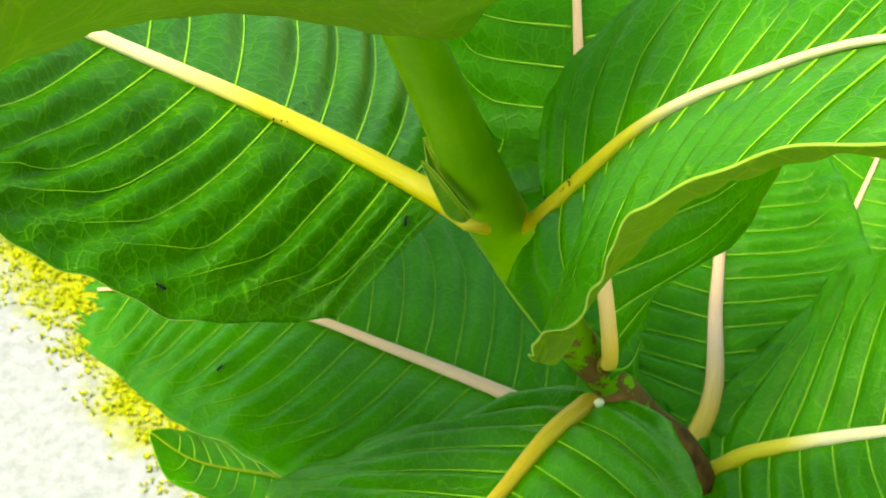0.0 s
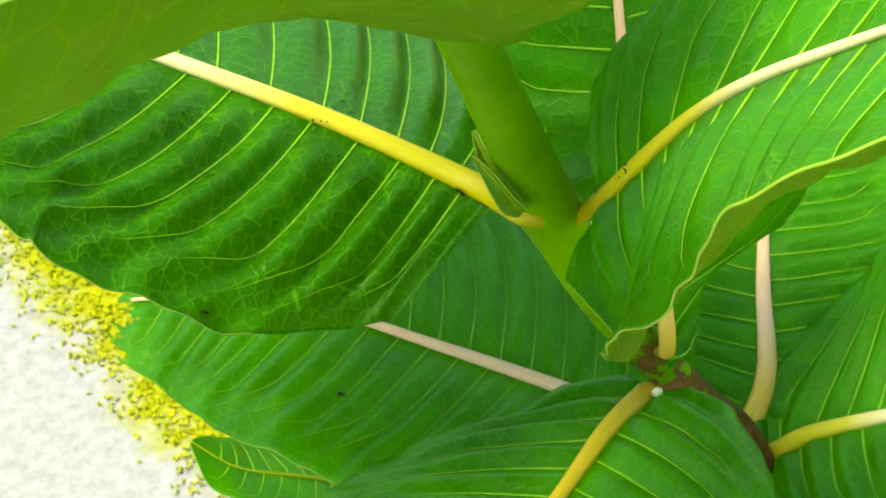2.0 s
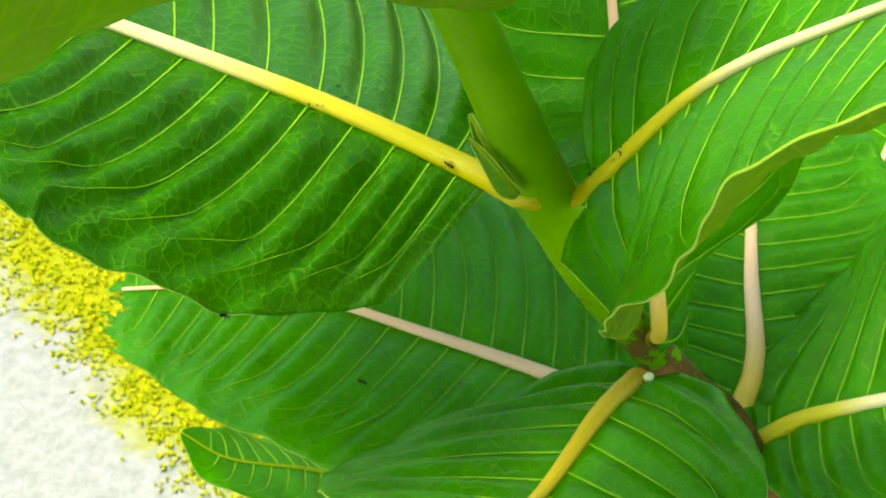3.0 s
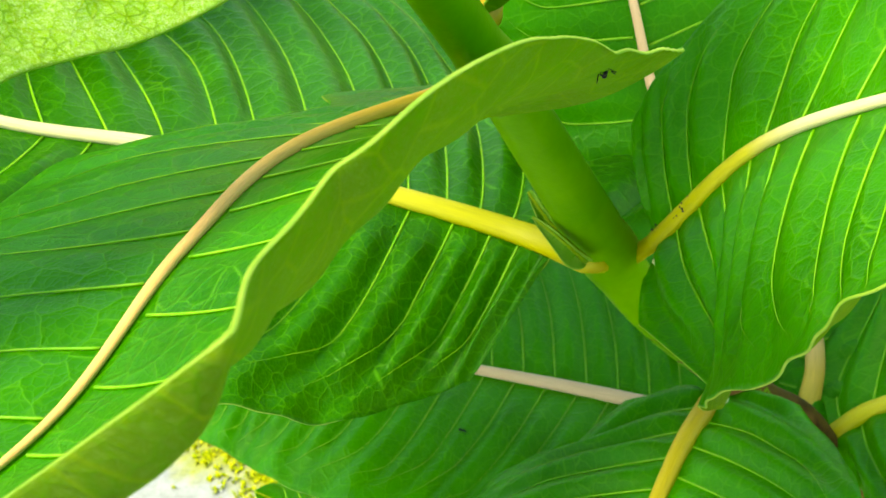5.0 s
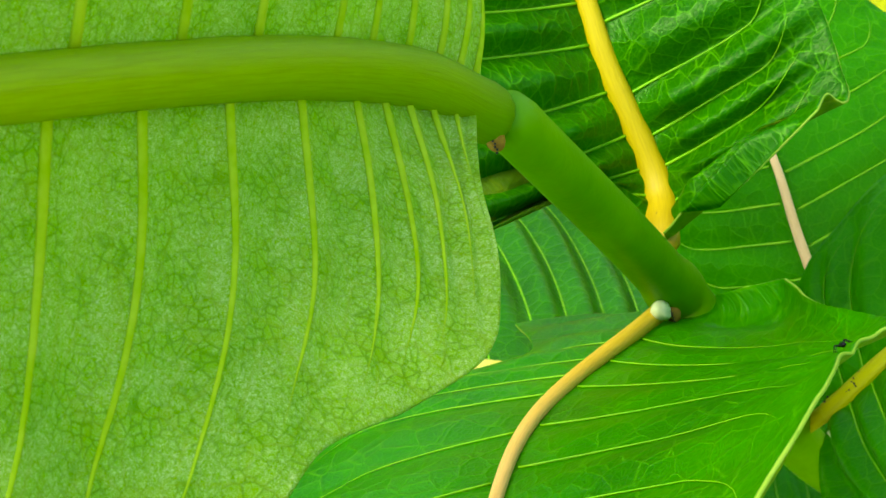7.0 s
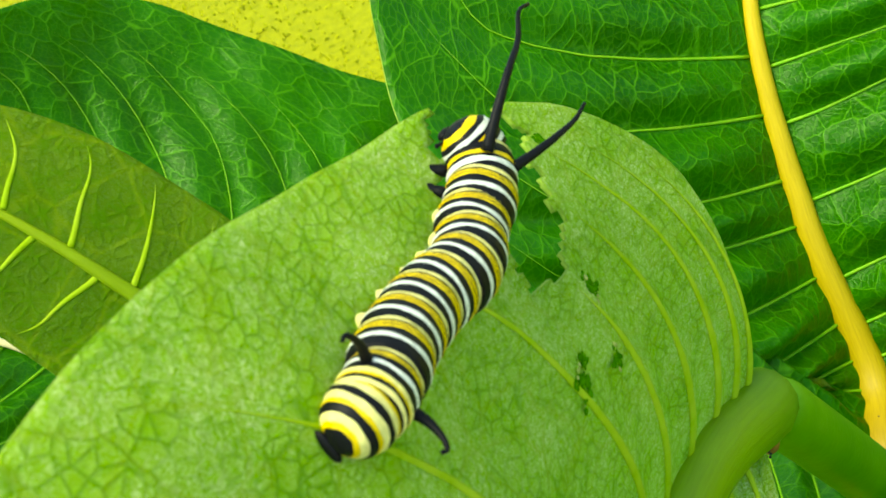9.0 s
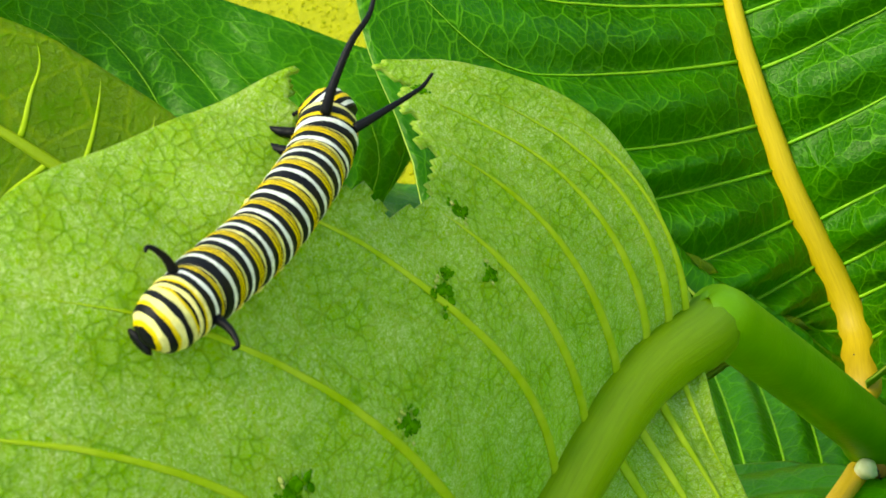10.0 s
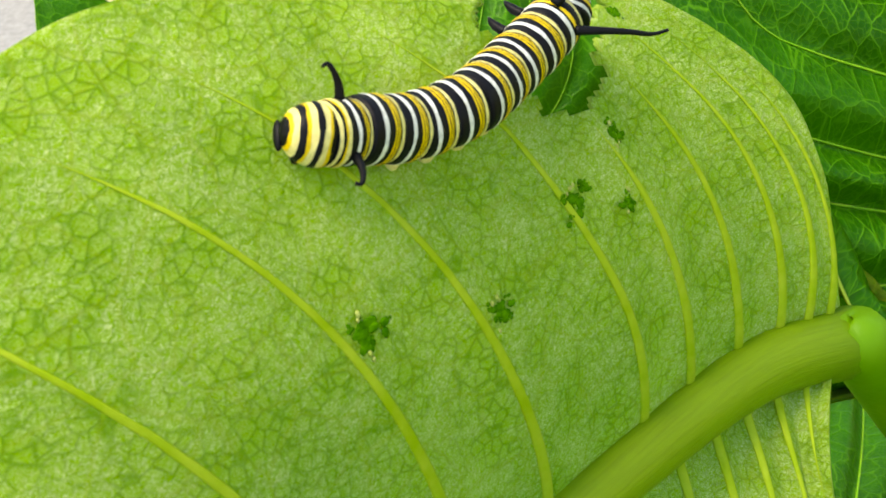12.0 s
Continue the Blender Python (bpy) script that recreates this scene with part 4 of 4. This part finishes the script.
# ---- ants ----
def make_ant(label):
    ant = tagged(new("ant"), label, "ant", "ants on the milkweed")
    for name, x, axes in (("gaster", -0.0011, (0.0007, 0.00042, 0.0004)), ("thorax", 0.0000, (0.0005, 0.00024, 0.00026)), ("head", 0.0009, (0.0004, 0.00034, 0.00028))):
        bm = bmesh.new()
        blob(bm, (x, 0, 0.0006), ((axes[0], 0, 0), (0, axes[1], 0), (0, 0, axes[2])), 10, 8)
        part(name, bm, BLACK, ant)
    for k, x in enumerate((-0.00025, 0.0, 0.00025)):
        for sd in (-1, 1):
            sw = (k - 1) * 0.0007
            part("leg", tube([(x, sd * 0.0002, 0.0005), (x + sw * 0.6, sd * 0.0008, 0.0010), (x + sw * 1.2, sd * 0.0014, 0.0001)], [0.00007, 0.00007, 0.00005], 5), BLACK, ant)
    for sd in (-1, 1):
        part("feeler", tube([(0.0011, sd * 0.0001, 0.0007), (0.0016, sd * 0.0005, 0.0010), (0.0021, sd * 0.0007, 0.0007)], [0.00005, 0.00005, 0.00004], 5), BLACK, ant)
    return ant


def ant_rows(shape, course, lift=0.0):
    rows = []
    spots = [surface(shape, u, sd, a) for _, u, sd, a in course]
    for i, (t, *_c) in enumerate(course):
        p, n, e = spots[i]
        d = spots[min(i + 1, len(spots) - 1)][0] - spots[max(i - 1, 0)][0]
        d = d if d.length > 1e-5 else e
        d = (d - d.dot(n) * n).normalized()
        m = Matrix((d, n.cross(d), n)).transposed().to_4x4()
        m.translation = p + n * lift
        rows.append((t, m))
    return rows


ANTS = [(make_ant("small black ant crossing a dark green leaf"), leaf_a, [(0, 0.221, -1, 0.92), (0.5, 0.263, -1, 0.92), (1, 0.279, -1, 0.985), (1.5, 0.25, -1, 0.93), (2.5, 0.208, -1, 0.985), (6, 0.13, -1, 0.9), (12, 0.10, -1, 0.6)], 0.0),
        (make_ant("small black ant on a yellow midrib"), leaf_a, [(0, 0.05, -1, 0.3), (2.5, 0.07, -1, 0.06), (4.5, 0.163, -1, 0.05), (5.5, 0.246, 1, 0.02), (8, 0.36, 1, 0.02), (12, 0.55, 1, 0.03)], 0.0026),
        (make_ant("small black ant beside a midrib"), leaf_a, [(0, 0.171, 1, 0.95), (2.5, 0.2, 1, 0.7), (5.5, 0.287, 1, 0.32), (12, 0.5, 1, 0.2)], 0.0),
        (make_ant("small black ant far out on a cream midrib"), leaf_a, [(0, 0.80, 1, 0.03), (5.5, 0.733, 1, 0.03), (12, 0.6, 1, 0.05)], 0.0018),
        (make_ant("small black ant on a curled leaf edge"), leaf_c, [(0, 0.30, -1, 0.8), (6, 0.44, -1, 0.9), (7, 0.442, -1, 0.95), (12, 0.40, -1, 0.85)], 0.0),
        (make_ant("small black ant on a lower leaf"), leaf_f, [(0, 0.633, -1, 0.57), (0.5, 0.621, -1, 0.30), (1, 0.60, -1, 0.45), (2.5, 0.5, -1, 0.5), (12, 0.4, -1, 0.5)], 0.0)]


# ---- ground ----
def ground_material():
    m, nt, b = material("pale path with moss", 0.9, 0.2)
    geo = nt.nodes.new("ShaderNodeNewGeometry")
    n1 = node(nt, "ShaderNodeTexNoise", Scale=14.0, Detail=8.0, Roughness=0.65)
    n2 = node(nt, "ShaderNodeTexNoise", Scale=60.0, Detail=6.0, Roughness=0.7)
    for n in (n1, n2):
        nt.links.new(geo.outputs["Position"], n.inputs["Vector"])
    stone = ramp(nt, n2.outputs[0], [(0.3, (0.255, 0.25, 0.22)), (0.7, (0.40, 0.39, 0.355))])
    moss = ramp(nt, n2.outputs[0], [(0.3, (0.24, 0.26, 0.004)), (0.7, (0.40, 0.38, 0.006))])
    sep = nt.nodes.new("ShaderNodeSeparateXYZ")
    nt.links.new(geo.outputs["Position"], sep.inputs[0])
    across = math_node(nt, "ADD", math_node(nt, "MULTIPLY", sep.outputs[0], 0.767), math_node(nt, "MULTIPLY", sep.outputs[1], 0.642))
    edge = math_node(nt, "ADD", across, math_node(nt, "MULTIPLY", n1.outputs[0], 0.22))
    fac = ramp(nt, edge, [(0.19, (0, 0, 0)), (0.25, (1, 1, 1))])
    nt.links.new(mix_colour(nt, fac, stone, moss), b.inputs["Base Color"])
    bump(nt, n2.outputs[0], 0.6, 0.01, b)
    return m


GROUND_Z = -0.75
bm = bmesh.new()
bmesh.ops.create_grid(bm, x_segments=60, y_segments=60, size=40.0)
ground = mesh_object("ground", bm, ground_material())
ground.location = (0, 0, GROUND_Z)
tagged(ground, "pale stony path with a yellow-green mossy verge", "ground", kind="structure")


def moss_material():
    m, nt, b = material("yellow-green moss", 0.8, 0.1)
    geo = nt.nodes.new("ShaderNodeNewGeometry")
    nt.links.new(ramp(nt, geo.outputs["Random Per Island"], [(0.0, (0.20, 0.26, 0.004)), (0.5, (0.36, 0.38, 0.006)), (1.0, (0.52, 0.48, 0.010))]), b.inputs["Base Color"])
    return m


rng = random.Random(11)
verts, faces = [], []
for _ in range(26000):
    along, off = rng.uniform(-0.75, 2.6), abs(rng.gauss(0, 0.5)) ** 1.3
    base = Vector((-0.494 - 0.642 * along + 0.767 * off, 0.755 + 0.767 * along + 0.642 * off, GROUND_Z))
    base += Vector((rng.gauss(0, 0.02), rng.gauss(0, 0.02), 0))
    for _k in range(4):
        a, h, w = rng.uniform(0, 6.28), rng.uniform(0.002, 0.008), rng.uniform(0.0008, 0.0022)
        d, tilt = Vector((math.cos(a), math.sin(a), 0)), rng.uniform(0.2, 1.2)
        s = Vector((-d.y, d.x, 0))
        i = len(verts)
        mid = base + d * h * 0.45 * tilt + Vector((0, 0, h * 0.6))
        verts += [base - s * w * 0.5, base + s * w * 0.5, mid + s * w, mid - s * w, base + d * h * tilt + Vector((0, 0, h * 0.75))]
        faces += [(i, i + 1, i + 2, i + 3), (i + 3, i + 2, i + 4)]
me = bpy.data.meshes.new("moss")
me.from_pydata([tuple(v) for v in verts], [], faces)
me.materials.append(moss_material())
tagged(new("moss", me), "low yellow-green moss and weeds along the path", "moss", kind="stuff")


def turned(pivot, w, shift):
    """A leaf's pose when it hangs turned about its foot by the turn vector w, in degrees."""
    v = Vector(w) * radians(1)
    turn = Matrix.Rotation(v.length, 4, v.normalized()) if v.length > 1e-6 else Matrix()
    return Matrix.Translation(Vector(pivot) + Vector(shift)) @ turn @ Matrix.Translation(-Vector(pivot))


# the young leaf is bent back and let go; the curled leaf sways
YOUNG_SWAY = [(0, (-29.00, 9.65, -2.67), (-0.0011, 0.0041, -0.0011)),
              (6.5, (-29.00, 9.65, -2.67), (-0.0011, 0.0041, -0.0011)),
              (7, (-25.28, 21.59, 2.89), (-0.0030, 0.0003, 0.0033)),
              (7.5, (-12.22, 29.52, 8.27), (-0.0051, 0.0053, 0.0008)),
              (9.5, (1.45, 2.96, 2.13), (-0.0020, -0.0017, 0.0049)),
              (10, (-0.19, 1.91, 1.52), (-0.0025, 0.0009, -0.0006)),
              (10.5, (0.95, 2.16, 0.93), (-0.0028, 0.0016, -0.0002)),
              (11, (0.00, 0.00, 0.00), (0.0000, 0.0000, 0.0000)),
              (11.5, (-0.39, 0.46, 1.70), (-0.0018, 0.0028, -0.0014)),
              (12, (-2.73, -2.87, 5.49), (-0.0018, 0.0034, -0.0017))]
CURLED_SWAY = [(0, (2.90, 0.14, -2.16), (-0.0002, -0.0005, -0.0008)),
               (0.5, (0.86, -3.61, -0.32), (0.0001, -0.0011, -0.0011)),
               (1, (0.97, -5.91, -1.29), (0.0007, -0.0004, -0.0003)),
               (1.5, (0.31, -0.37, -0.46), (0.0000, -0.0014, -0.0017)),
               (2, (2.09, 4.28, -2.70), (-0.0005, -0.0013, -0.0022)),
               (2.5, (2.47, 1.94, -3.61), (-0.0007, -0.0011, -0.0018)),
               (4.5, (1.39, -1.03, -0.47), (-0.0017, 0.0004, 0.0021)),
               (5.5, (0.00, 0.00, 0.00), (0.0000, 0.0000, 0.0000)),
               (12, (0.00, 0.00, 0.00), (0.0000, 0.0000, 0.0000))]


def motions():
    sway = [(t, turned((-0.0344, -0.0572, 0.1592), w, d)) for t, w, d in YOUNG_SWAY]
    walk(blade_e, sway)
    walk(caterpillar, [(t, m @ Matrix.Translation(CAT_BASE)) for t, m in sway])
    walk(blade_c, [(t, turned((-0.0202, -0.0261, 0.0858), w, d)) for t, w, d in CURLED_SWAY])
    for k, seg in enumerate(rings_):
        rows = [(t, to_cat @ poses[k]) for t, poses, _ in stages]
        walk(seg, [(0.0, rows[0][1])] + rows)
    for k, h in enumerate(horns):
        o = Matrix.Translation(h.location)
        walk(h, [(0.0, o), (9.3, o @ pose(0, 0, 0, 0, 12 - 8 * k, 0)), (9.6, o @ pose(0, 0, 0, 0, -2, 4)), (10.0, o), (10.5, o @ pose(0, 0, 0, 6, 8, -4)), (11.5, o @ pose(0, 0, 0, -4, 10, -6)), (12.0, o @ pose(0, 0, 0, 0, 14, -10))])
    for ant, shape, course, lift in ANTS:
        walk(ant, ant_rows(shape, course, lift))


motions()
